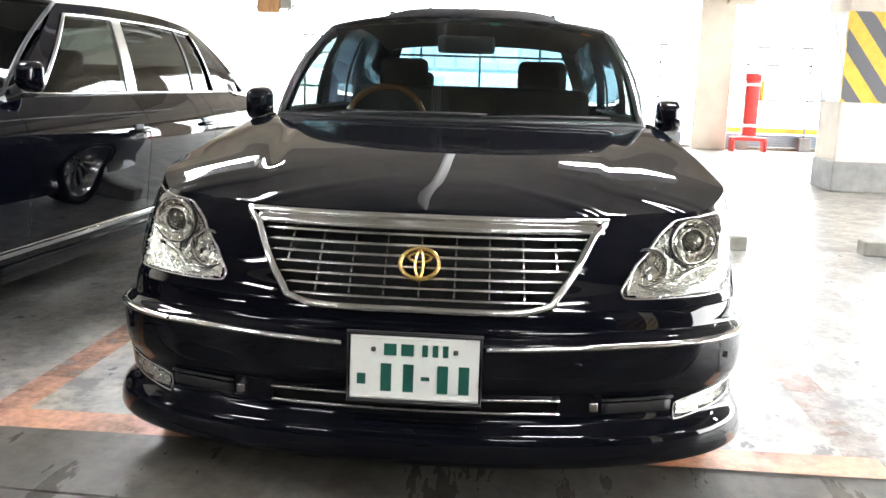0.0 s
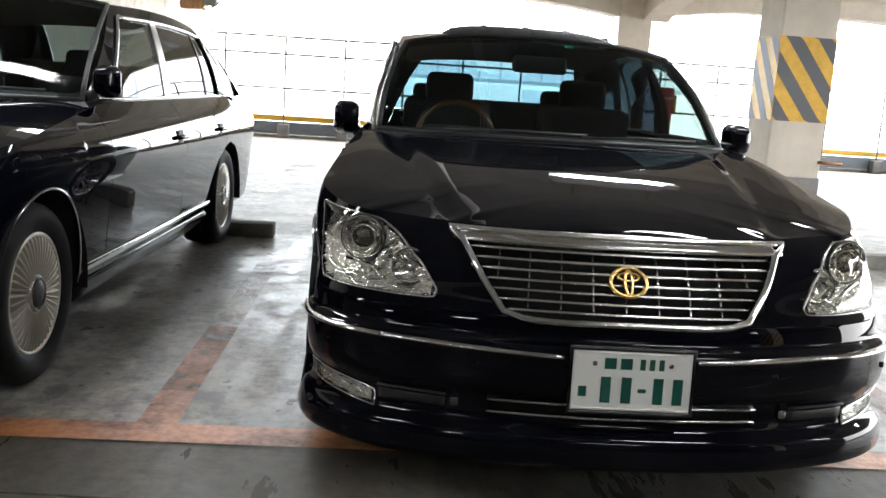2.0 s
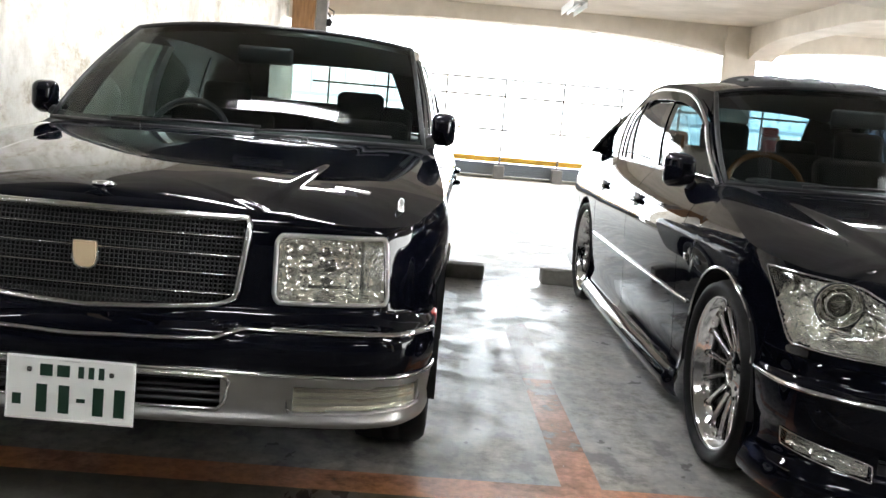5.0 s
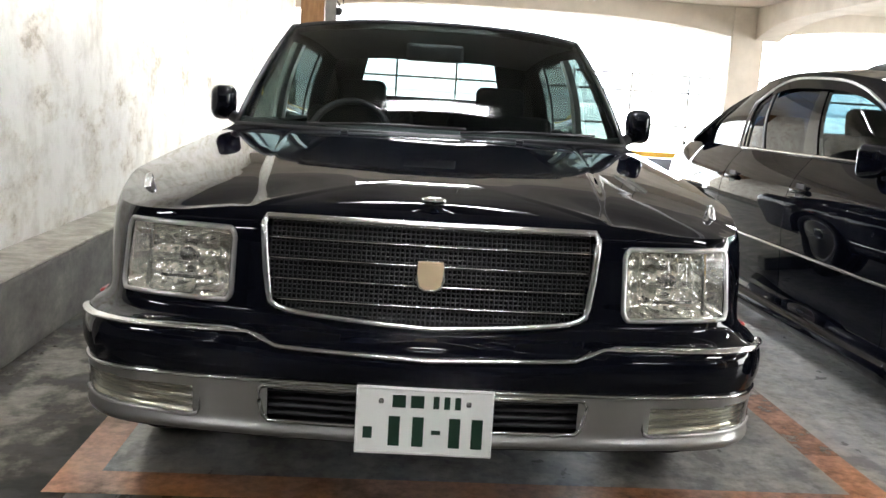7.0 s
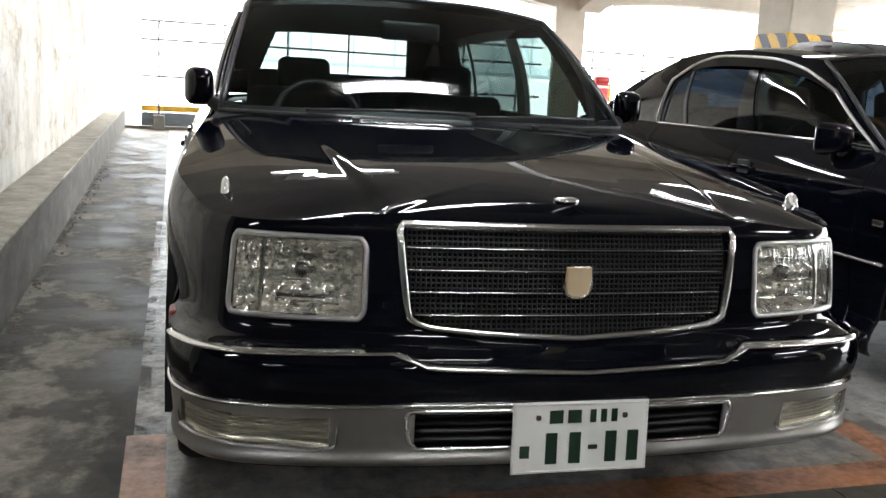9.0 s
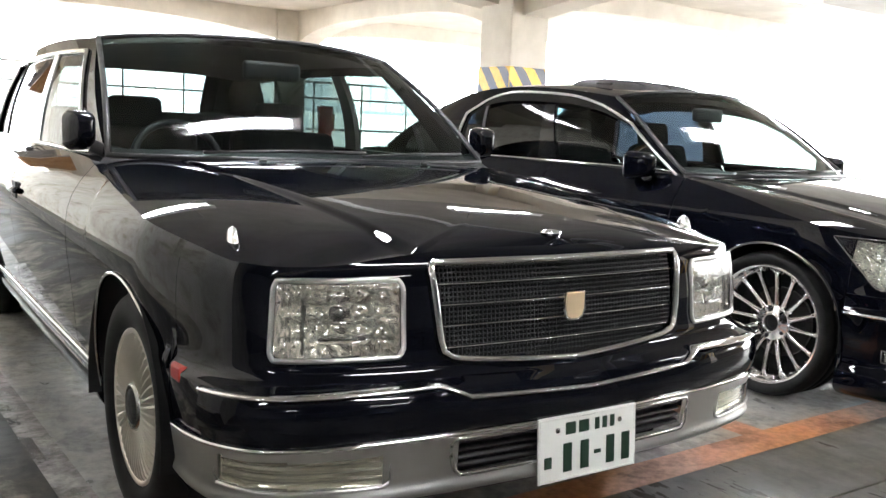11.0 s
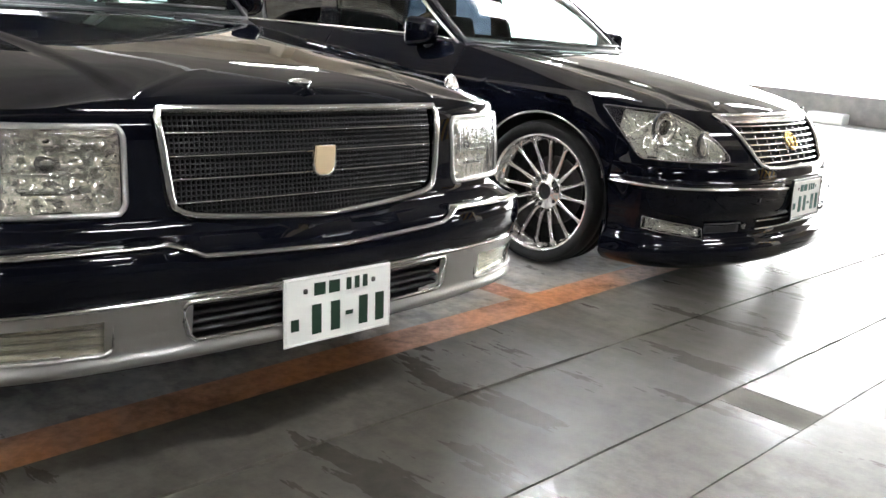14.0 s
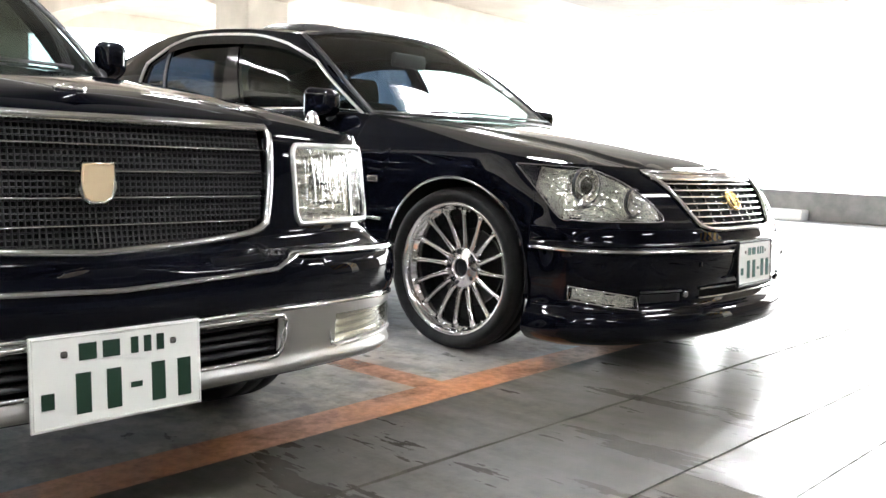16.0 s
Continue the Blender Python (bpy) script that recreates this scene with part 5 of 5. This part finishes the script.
    ss = [g * T.at_y(y) for y in np.linspace(1.28, 3.56, 20)]
    T.bead("sill", ss, 0.25, 0.05, 0.012, PAINT, None, "", -0.004)
    wheel(T, g, 0.905, 0.328, 0.882, 0.328, 0.222, 0.215, "fins", "silver turbine-finned wheel with black tyre")
    wheel(T, g, 3.930, 0.328, 0.875, 0.328, 0.222, 0.215, "fins", "silver turbine-finned wheel with black tyre")
    wing_mirror(T, g, 0.858, 1.70, 1.078, 0.115, 0.152, 0.06)

orn = lathe([(0.001, 0.020), (0.012, 0.019), (0.022, 0.013), (0.024, 0.004), (0.020, -0.004)], 24)
hang("bonnet_ornament", mesh_of("bonnet_ornament", [(b * 1.35, a * 0.95, c * 0.55) for c, a, b in orn[0]], orn[1], CHROME, True), limo, "small oval chrome bonnet ornament", Matrix.Translation((0, 0.195, 0.882)))
plate_of(T, 0.004, 0.000, 0.288, DARK_INK, -4, None, "white number plate with dark green bars")
ws, roof_t, G_t = greenhouse(T, 0.992, (0.785, 1.615, 1.445, 1.0), (0.664, 2.28, 2.12, 1.442, 1.480),
                         [(2.0, 0.655, 1.432), (2.25, 0.665, 1.442), (2.8, 0.684, 1.460), (3.4, 0.680, 1.457), (3.9, 0.660, 1.430), (4.15, 0.642, 1.397), (4.4, 0.62, 1.36)],
                         [(2.0, 1.465), (2.25, 1.485), (2.8, 1.503), (3.4, 1.500), (3.9, 1.472), (4.15, 1.44), (4.4, 1.40)],
                         {"top": 4.12, "base": 4.64, "base_w": 0.83, "base_z": 1.01, "glass": 0.66},
                         {"lines": [(0.075, 0.05), (0.375, 0.285), (0.415, 0.335), (0.70, 0.74), (0.81, 0.88)], "v0": 0.03, "v1": 0.87, "cap": [(0, 1), (1, 1)]}, False, True)
cowl(T, ws, 1.5, 1.0)
cabin(T, 1.74, 0.99, 2.42, 3.60, False)
for x in (-0.33, 0.33):
    p = Vector((x, 1.35, T.hood_mid(1.35) - 0.004))
    part("washer_jet", box((-0.014, -0.008, 0), (0.014, 0.008, 0.012), 0.004), PLASTIC, limo, "", False, Matrix.Translation(p))


# ---- garage: setting ----
def thing(name, bm, material, label, category, kind="", group="", m=None, smooth=False):
    return tagged(part(name, bm, material, None, "", smooth, m), label, category, group, kind)


X0, X1, Y0, Y1, ZC = -4.75, 10.6, -14.0, 16.3, 3.35
XL = -11.0
floor = tagged(part("floor", box((XL - 0.4, Y0 - 0.3, -0.30), (X1 + 0.3, Y1 + 0.6, -0.022)), KERB), "grey concrete garage floor slab with joints", "floor", kind="structure")
rng = random.Random(4)


def lane(x, y):
    """The lane's joints run slightly askew to the bays."""
    c, q = math.cos(radians(-2.6)), math.sin(radians(-2.6))
    return (-1.55 + c * (x + 1.55) - q * y, c * y + q * (x + 1.55))


def slab(corners, screed_mat=LANE, rag=1.0):
    """A slab with slightly ragged edges."""
    pts = []
    for (xa, ya), (xb, yb) in zip(corners, corners[1:] + corners[:1]):
        n = max(1, int(math.hypot(xb - xa, yb - ya) / 0.11))
        dx, dy = (xb - xa) / n, (yb - ya) / n
        ln = math.hypot(dx, dy)
        for k in range(n):
            e = rag * (0.0034 + (0.0 if k == 0 else abs(rng.gauss(0, 0.0022))))
            pts.append((xa + dx * k - dy / ln * e, ya + dy * k + dx / ln * e))
    n = len(pts)
    verts = [(x, y, 0.0) for x, y in pts] + [(x, y, -0.04) for x, y in pts]
    faces = [tuple(range(n))] + [(k, n + k, n + (k + 1) % n, (k + 1) % n) for k in range(n)]
    hang("floor_slab", mesh_of("floor_slab", verts, faces, screed_mat), floor)


slab([lane(-3.80, 0.003), lane(X1 + 1.0, 0.003), (X1 + 1.0, 0.46), (-3.80, 0.46)])
slab([(-3.80, 0.46), (X1 + 1.0, 0.46), (X1 + 1.0, 4.40), (-3.80, 4.40)], FLOOR, 0.05)
slab([(-3.80, 4.40), (X1 + 1.0, 4.40), (X1 + 1.0, Y1 + 0.5), (-3.80, Y1 + 0.5)], FARFLOOR, 0.05)
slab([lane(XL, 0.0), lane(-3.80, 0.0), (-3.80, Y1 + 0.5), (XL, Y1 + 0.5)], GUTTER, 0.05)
slab([lane(XL - 0.5, -0.47), lane(X1 + 1.0, -0.47), lane(X1 + 1.0, 0.0), lane(XL - 0.5, 0.0)])
# a small repair beside the joint
for xa, xb in ((XL - 0.5, -1.70), (-1.70, -1.54), (-1.54, X1 + 1.0)):
    slab([lane(xa, -0.74), lane(xb, -0.74), lane(xb, -0.47), lane(xa, -0.47)], DIRTY_SHADED_KERB if xa == -1.70 else LANE, 0.5)
for ya, yb in ((-2.6, -0.74), (-4.9, -2.6), (-9.6, -4.9), (Y0 - 1.2, -9.6)):
    slab([lane(XL - 0.5, ya), lane(X1 + 1.0, ya), lane(X1 + 1.0, yb), lane(XL - 0.5, yb)], LANE, 0.3)

# painted bay lines
def paint_sheet(x0, x1, y0, y1):
    bm = bmesh.new()
    bm.faces.new([bm.verts.new((x, y, 0.004)) for x, y in ((x0, y0), (x1, y0), (x1, y1), (x0, y1))])
    return bm


def line(x0, x1, y0, y1, paint=ORANGE):
    thing("bay_line", paint_sheet(x0, x1, y0, y1), paint, "worn orange painted bay line on concrete", "road marking", "structure", "bay lines")


line(-3.86, 1.4, 0.385, 0.540)
# lines to the right are fainter: glare on the floor is put into the paint
line(1.4, 6.4, 0.385, 0.540, FADED_GLARE)
line(-1.465, -1.335, 0.540, 0.86)
line(-1.465, -1.335, 0.86, 1.75, WORN)
line(-1.465, -1.335, 1.75, 3.2, FADED_GLARE)
line(1.30, 1.45, 0.540, 1.9, FADED_GLARE)
line(-3.86, -3.74, 0.540, 1.1)
line(-3.84, -3.74, 1.1, 5.3, PALE_LINE)


def stop(x0, x1, y):
    thing("wheel_stop", box((x0, y, 0.0), (x1, y + 0.14, 0.105), 0.012), KERB, "grey concrete wheel stop behind the tyre", "wheel stop", group="wheel stops")


for x0, x1, y in ((-2.04, -1.49, 4.20), (-3.58, -3.03, 4.22), (-1.07, -0.52, 4.22), (0.62, 1.17, 4.25), (1.36, 1.92, 4.25), (2.72, 3.28, 4.25), (4.3, 4.85, 4.25), (5.7, 6.25, 4.25)):
    stop(x0, x1, y)

# left wall with its kerb, slightly skew to the bays
WT = pose(-4.385, 0, 0, 0, 0, 0.7)
wall_left = thing("wall_left", box((-0.62, 0.60, 0), (-0.28, 17.2, ZC)), WALLC, "water-stained pale concrete wall", "wall", "structure", m=WT)
kerb_left = thing("kerb_left", box((-0.28, 0.60, 0), (0.0, 16.6, 0.34), 0.015), DIRTY_SHADED_KERB, "rough concrete kerb along the wall", "kerb", "structure", m=WT)
# thin added slab that carries the lit colour of the top
part("lit_kerb_cap", box((-0.275, 0.61, 0.338), (-0.006, 16.6, 0.352), 0.006), LIT_KERB_TOP, kerb_left, "pale top of the kerb with light put into its colour")
thing("wall_return", box((XL, 0.62, 0), (-5.0, 0.9, ZC)), WALLC, "pale concrete return wall", "wall", "structure")
# two added walls out of view, kept dark so the paintwork reflects little
thing("unseen_wall_end", box((XL - 0.3, Y0 - 0.3, 0), (XL, 0.9, ZC)), GREYC, "unseen grey end wall, dark to keep reflections low", "wall", "structure")
thing("unseen_wall_back", box((XL, Y0 - 0.3, 0), (X1 + 0.4, Y0, ZC)), GREYC, "unseen grey back wall, dark to keep reflections low", "wall", "structure")
ceiling = thing("ceiling", box((XL - 0.4, 7.0, ZC), (X1 + 0.5, Y1 + 0.6, ZC + 0.25)), CEIL, "beige painted concrete ceiling", "ceiling", "structure")
# out of view; its shade is in the colour
thing("ceiling", box((XL - 0.4, Y0 - 0.4, ZC), (X1 + 0.5, 7.0, ZC + 0.25)), SOFFIT, "grey concrete ceiling over the bays, darkened in its colour for shade", "ceiling", "structure")


def beam_x(name, x0, x1, y0, y1, z_mid, z_end, z_top):
    """A beam along x whose soffit curves down to its ends."""
    bm, rows = bmesh.new(), []
    for t in np.linspace(0, 1, 25):
        z = lerp(z_mid, z_end, abs(2 * t - 1) ** 3)
        rows.append([bm.verts.new((lerp(x0, x1, t), y, q)) for y, q in ((y0, z), (y1, z), (y1, z_top), (y0, z_top))])
    for a, b in zip(rows, rows[1:]):
        for k in range(4):
            bm.faces.new((a[k], a[(k + 1) % 4], b[(k + 1) % 4], b[k]))
    bm.faces.new(rows[0]), bm.faces.new(rows[-1])
    return thing(name, bm, CEIL, "beige concrete beam with curved soffit", "beam", "structure")


for a, b in ((-4.8, 3.69), (4.34, 10.9)):
    beam_x("facade_beam", a, b, 15.75, 16.25, 3.035, 2.78, ZC)
for y in (8.95, -3.2):
    beam_x("cross_beam", X0 - 0.3 if y > 0 else XL, 4.04, y, y + 0.55, 3.06, 2.92, ZC)
    beam_x("cross_beam", 4.78, X1 + 0.3, y, y + 0.55, 3.06, 2.92, ZC)


def beam_y(x0, x1, y0, y1):
    bm, rows = bmesh.new(), []
    for t in np.linspace(0, 1, 21):
        z = lerp(3.02, 2.72, abs(2 * t - 1) ** 4)
        rows.append([bm.verts.new((x, lerp(y0, y1, t), q)) for x, q in ((x0, z), (x1, z), (x1, ZC), (x0, ZC))])
    for a, b in zip(rows, rows[1:]):
        for k in range(4):
            bm.faces.new((a[k], a[(k + 1) % 4], b[(k + 1) % 4], b[k]))
    bm.faces.new(rows[0]), bm.faces.new(rows[-1])
    thing("long_beam", bm, CEIL, "beige concrete beam with haunched ends", "beam", "structure")


beam_y(4.16, 4.66, 9.5, 15.75)
beam_y(4.16, 4.66, -3.2, 8.95)

# columns
thing("facade_column", box((3.69, 15.72, 0), (4.34, 15.86, ZC), 0.02), CEIL, "beige concrete column at the open edge", "column", "structure")


def pillar(x, y, w, d):
    p = tagged(empty("pillar", pose(x, y, 0)), "beige concrete pillar with yellow and dark hazard stripes", "pillar", kind="structure")
    part("shaft", box((0, 0, 0), (w, d, ZC), 0.02), CEIL, p)
    part("plinth", box((-0.012, -0.012, 0), (w + 0.012, d + 0.012, 0.353), 0.012), GREYC, p, "grey painted plinth")
    part("stripe_band", box((-0.006, -0.006, 1.03), (w + 0.006, d + 0.006, 2.045)), YELLOW, p, "yellow hazard band")
    lo, hi, sl, th = 1.03, 2.045, 1.35, 0.262
    for face_ in range(4):
        ln = w if face_ % 2 == 0 else d
        z = lo - sl * ln + 0.05
        while z < hi:
            # a slanted dark bar, cut to the band
            n = 12
            up = [(u * ln / n, min(max(z + th + sl * (ln - u * ln / n), lo), hi)) for u in range(n + 1)]
            dn = [(u * ln / n, min(max(z + sl * (ln - u * ln / n), lo), hi)) for u in range(n + 1)]
            verts, faces = [], []
            for (u, a), (_, b) in zip(up, dn):
                verts += [(u, b), (u, a)]
            pos = {0: lambda u, q: (u, -0.0085, q), 1: lambda u, q: (w + 0.0085, u, q), 2: lambda u, q: (w - u, d + 0.0085, q), 3: lambda u, q: (-0.0085, d - u, q)}[face_]
            vv = [pos(u, q) for u, q in verts]
            ff = [(2 * i, 2 * i + 2, 2 * i + 3, 2 * i + 1) for i in range(n) if abs(verts[2 * i][1] - verts[2 * i + 1][1]) + abs(verts[2 * i + 2][1] - verts[2 * i + 3][1]) > 1e-4]
            if ff:
                hang("hazard_stripe", mesh_of("hazard_stripe", vv, ff, STRIPE), p, "dark slanting stripe")
            z += 2 * th
    return p


pillar(3.96, 8.63, 0.695, 0.72)
pillar(3.96, -3.7, 0.695, 0.72)
thing("wall_tap", tube([(4.62, 8.62, 0.55), (4.66, 8.57, 0.55), (4.90, 8.57, 0.545)], 0.022, 8), BROWN, "rusty pipe stub fixed to the pillar", "pipe", smooth=True)

# open edge: kerb, fence, slats
edge_kerb = thing("edge_kerb", box((X0 - 0.3, 16.06, -0.02), (X1 + 0.2, 16.30, 0.055), 0.01), KERB, "concrete kerb under the fence", "kerb", "structure")
fence = tagged(empty("fence", pose(0, 16.0, 0.0)), "thin steel pipe fence on concrete feet at the open edge", "fence")
xs = [-3.98 + 1.168 * k for k in range(7)] + [4.7 + 1.18 * k for k in range(5)]
for x in xs:
    part("post", tube([(x, 0, 0.1), (x, 0, 1.985)], 0.021, 8), STEEL, fence, "", True)
    part("post_foot", box((x - 0.105, -0.12, 0), (x + 0.105, 0.10, 0.265), 0.012), GREYC, fence, "concrete post foot")
for a, b in ((-4.3, 3.55), (4.4, 10.5)):
    for z in (1.965, 1.63, 0.97):
        part("rail", tube([(a, 0, z), (b, 0, z)], 0.021, 8), STEEL, fence, "", True)
    part("back_sheet", box((a, 0.10, 0.06), (b, 0.11, 0.31)), BLUEGREY, fence, "blue-grey sheet behind the slats")
    for k in range(5):
        part("slat", box((a, 0.05, 0.085 + 0.046 * k), (b, 0.08, 0.118 + 0.046 * k)), BLUEGREY, fence, "blue-grey slat")
    part("yellow_board", box((a, 0.12, 0.32), (b, 0.15, 0.435)), YELLOW, fence, "yellow board")

# right edge: low parapet, and an added wall that blocks light beside the lane
thing("light_block_right", box((10.35, Y0, 0), (10.6, -2.2, ZC)), CEIL, "beige side wall added to block light from the right", "wall", "structure")
thing("parapet_right", box((10.35, -2.2, 0), (10.6, 15.8, 0.44), 0.02), GREYC, "low grey concrete parapet", "parapet", "structure")
thing("parapet_block", box((10.0, 3.2, 0), (10.3, 3.75, 0.16), 0.02), WHITE, "small white kerb block by the parapet", "kerb", "structure")
# red stand by the fence
stand = tagged(empty("red_stand", pose(4.68, 15.45, 0.0)), "red metal stand with white bands and footed base", "stand")
part("column", box((-0.13, -0.09, 0.30), (0.13, 0.09, 1.42), 0.03, 3), RED, stand, "", True)
for z in (1.22, 0.46):
    part("white_band", box((-0.134, -0.094, z), (0.134, 0.094, z + 0.06), 0.01), WHITE, stand, "white band")
part("head", box((-0.15, -0.11, 1.32), (0.15, 0.11, 1.46), 0.04, 3), RED, stand, "", True)
part("foot_bar", box((-0.34, -0.05, 0.20), (0.34, 0.05, 0.27), 0.015), RED, stand)
for x in (-0.30, 0.30):
    part("leg", box((x - 0.03, -0.14, 0.0), (x + 0.03, 0.14, 0.22), 0.012), RED, stand)
part("yellow_tag", box((0.15, -0.03, 0.95), (0.22, 0.03, 1.32), 0.01), YELLOW, stand, "yellow tag")

# brown duct and meter box
duct = tagged(empty("brown_duct", pose(-4.60, 14.8, -0.12)), "brown boxed duct ending above head height", "duct")
part("casing", box((0, 0, 2.42), (0.42, 0.34, ZC + 0.12), 0.012), BROWN, duct)
part("end_band", box((-0.012, -0.012, 2.47), (0.432, 0.352, 2.54), 0.006), BROWN, duct)
mbox = tagged(empty("meter_box", pose(-4.165, 14.8, 2.37)), "dark wall box with trailing cables beside the duct", "electrical box")
part("case", box((0, 0, 0), (0.21, 0.20, 0.74), 0.015), STEEL, mbox)
part("door", box((0.015, -0.012, 0.03), (0.195, 0.0, 0.70), 0.006), GREYC, mbox)
part("cable", tube([(0.17, 0.05, 0.5), (0.26, 0.04, 0.42), (0.24, 0.03, 0.25), (0.30, 0.04, 0.12), (0.20, 0.04, 0.02), (0.10, 0.04, -0.05)], 0.018, 6), PLASTIC, mbox, "black cable", True)
part("cable", tube([(0.17, 0.09, 0.58), (0.32, 0.06, 0.50), (0.31, 0.05, 0.30), (0.22, 0.05, 0.16)], 0.014, 6), PLASTIC, mbox, "black cable", True)
part("socket", box((0.20, -0.02, 0.22), (0.30, 0.06, 0.36), 0.02), PLASTIC, mbox)
part("hanger", box((-0.02, 0.06, 0.72), (0.02, 0.1, ZC - 2.37)), STEEL, mbox)


# ceiling lamps
def batten(x, y, along_x, lit, z=2.92):
    m = pose(x, y, z, 0, 0, 0 if along_x else 90)
    o = tagged(empty("ceiling_lamp", m), "white batten lamp with lit tube" if lit else "white batten lamp with unlit tube", "ceiling lamp", "ceiling lamps")
    part("body", box((-0.63, -0.105, 0.03), (0.63, 0.105, 0.09), 0.008), WHITE, o)
    for e in (-1, 1):
        part("side_skirt", box((-0.63, min(e * 0.098, e * 0.104), -0.045), (0.63, max(e * 0.098, e * 0.104), 0.031)), WHITE, o)
    if lit:
        part("diffuser", box((-0.49, -0.080, -0.02), (0.49, 0.080, 0.028)), TUBE if y > 0 else TUBE_DIM, o, "glowing lamp diffuser")
    else:
        part("tube", tube([(-0.6, 0, 0.0), (0.6, 0, 0.0)], 0.019, 10), TUBE_OFF, o, "lamp tube", True)
    for e in (-0.61, 0.61):
        part("lamp_holder", box((e - 0.015, -0.02, -0.03), (e + 0.015, 0.02, 0.04), 0.005), WHITE, o)
    for e in (-0.4, 0.4):
        part("hanger", tube([(e, 0, 0.09), (e, 0, ZC - z)], 0.007, 6), STEEL, o)
    return o


for y in (-4.95, -1.55, 1.85, 5.25):
    for x in (-6.75, -2.70, 1.36, 5.42):
        if x > -5 or y < 0:
            batten(x, y, True, True)
for y in (11.9, 8.0):
    batten(0.1, y, False, False)

pipe = tagged(empty("ceiling_pipe", pose(-0.33, 0, 3.0)), "white plastic pipe hung under the ceiling", "pipe")
part("pipe_run", tube([(0, -2.55, 0), (0, 8.9, 0)], 0.05, 12), WHITE, pipe, "", True)
for y in (-2.2, 0.4, 3.0, 5.6, 8.2):
    part("pipe_hanger", tube([(0, y, 0.04), (0, y, ZC - 3.0)], 0.006, 6), STEEL, pipe)

# grit swept against the foot of the kerb
verts, faces = [], []
for k in range(420):
    y = rng.uniform(0.7, 9.0)
    x = -4.385 - 0.0122 * y + abs(rng.gauss(0, 0.04)) + 0.010
    r = 0.003 + 0.014 * rng.random() ** 2.5
    n = len(verts)
    verts += [(x + r * rng.uniform(0.6, 1.2) * math.cos(a), y + r * rng.uniform(0.6, 1.2) * math.sin(a), 0.0) for a in (0.3, 1.6, 2.8, 4.1, 5.3)] + [(x, y, r * rng.uniform(0.5, 0.9))]
    faces += [(n + i, n + (i + 1) % 5, n + 5) for i in range(5)]
tagged(hang("grit", mesh_of("grit", verts, faces, DIRTY_SHADED_KERB)), "dark grit and chips along the kerb foot", "debris", kind="stuff")

# outside
thing("ground", box((-150, 17.0, -4.5), (150, 300, -4.0)), GREYC, "grey ground outside below the deck", "ground", "structure")
thing("ground", box((10.8, -150, -4.5), (300, 16.9, -4.0)), GREYC, "grey ground outside below the deck", "ground", "structure")
# glowing sheets in place of daylight; they also light the deck
thing("backdrop", box((-60, 42, -4), (80, 42.5, 30)), FARPALE, "pale facade far outside, glowing in place of daylight", "backdrop", "structure")
thing("backdrop", box((46, -60, -4), (46.5, 41, 30)), FARPALE, "pale facade far outside, glowing in place of daylight", "backdrop", "structure")
# the building's walls, ribs and windows are self-lit as well
far = tagged(empty("far_building", pose(0, 41.4, 0)), "pale bluish clad building far across the street, glowing in place of daylight", "building", kind="structure")
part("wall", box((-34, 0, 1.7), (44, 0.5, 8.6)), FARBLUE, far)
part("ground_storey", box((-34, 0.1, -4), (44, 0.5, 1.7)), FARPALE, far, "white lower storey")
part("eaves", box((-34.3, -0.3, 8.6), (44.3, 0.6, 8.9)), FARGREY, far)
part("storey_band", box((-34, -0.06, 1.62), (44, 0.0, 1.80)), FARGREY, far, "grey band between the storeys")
rib = box((-0.05, -0.05, 1.82), (0.05, 0.0, 8.58))
rib_mesh = bpy.data.meshes.new("cladding_rib")
rib.to_mesh(rib_mesh)
rib_mesh.materials.append(FARGREY)
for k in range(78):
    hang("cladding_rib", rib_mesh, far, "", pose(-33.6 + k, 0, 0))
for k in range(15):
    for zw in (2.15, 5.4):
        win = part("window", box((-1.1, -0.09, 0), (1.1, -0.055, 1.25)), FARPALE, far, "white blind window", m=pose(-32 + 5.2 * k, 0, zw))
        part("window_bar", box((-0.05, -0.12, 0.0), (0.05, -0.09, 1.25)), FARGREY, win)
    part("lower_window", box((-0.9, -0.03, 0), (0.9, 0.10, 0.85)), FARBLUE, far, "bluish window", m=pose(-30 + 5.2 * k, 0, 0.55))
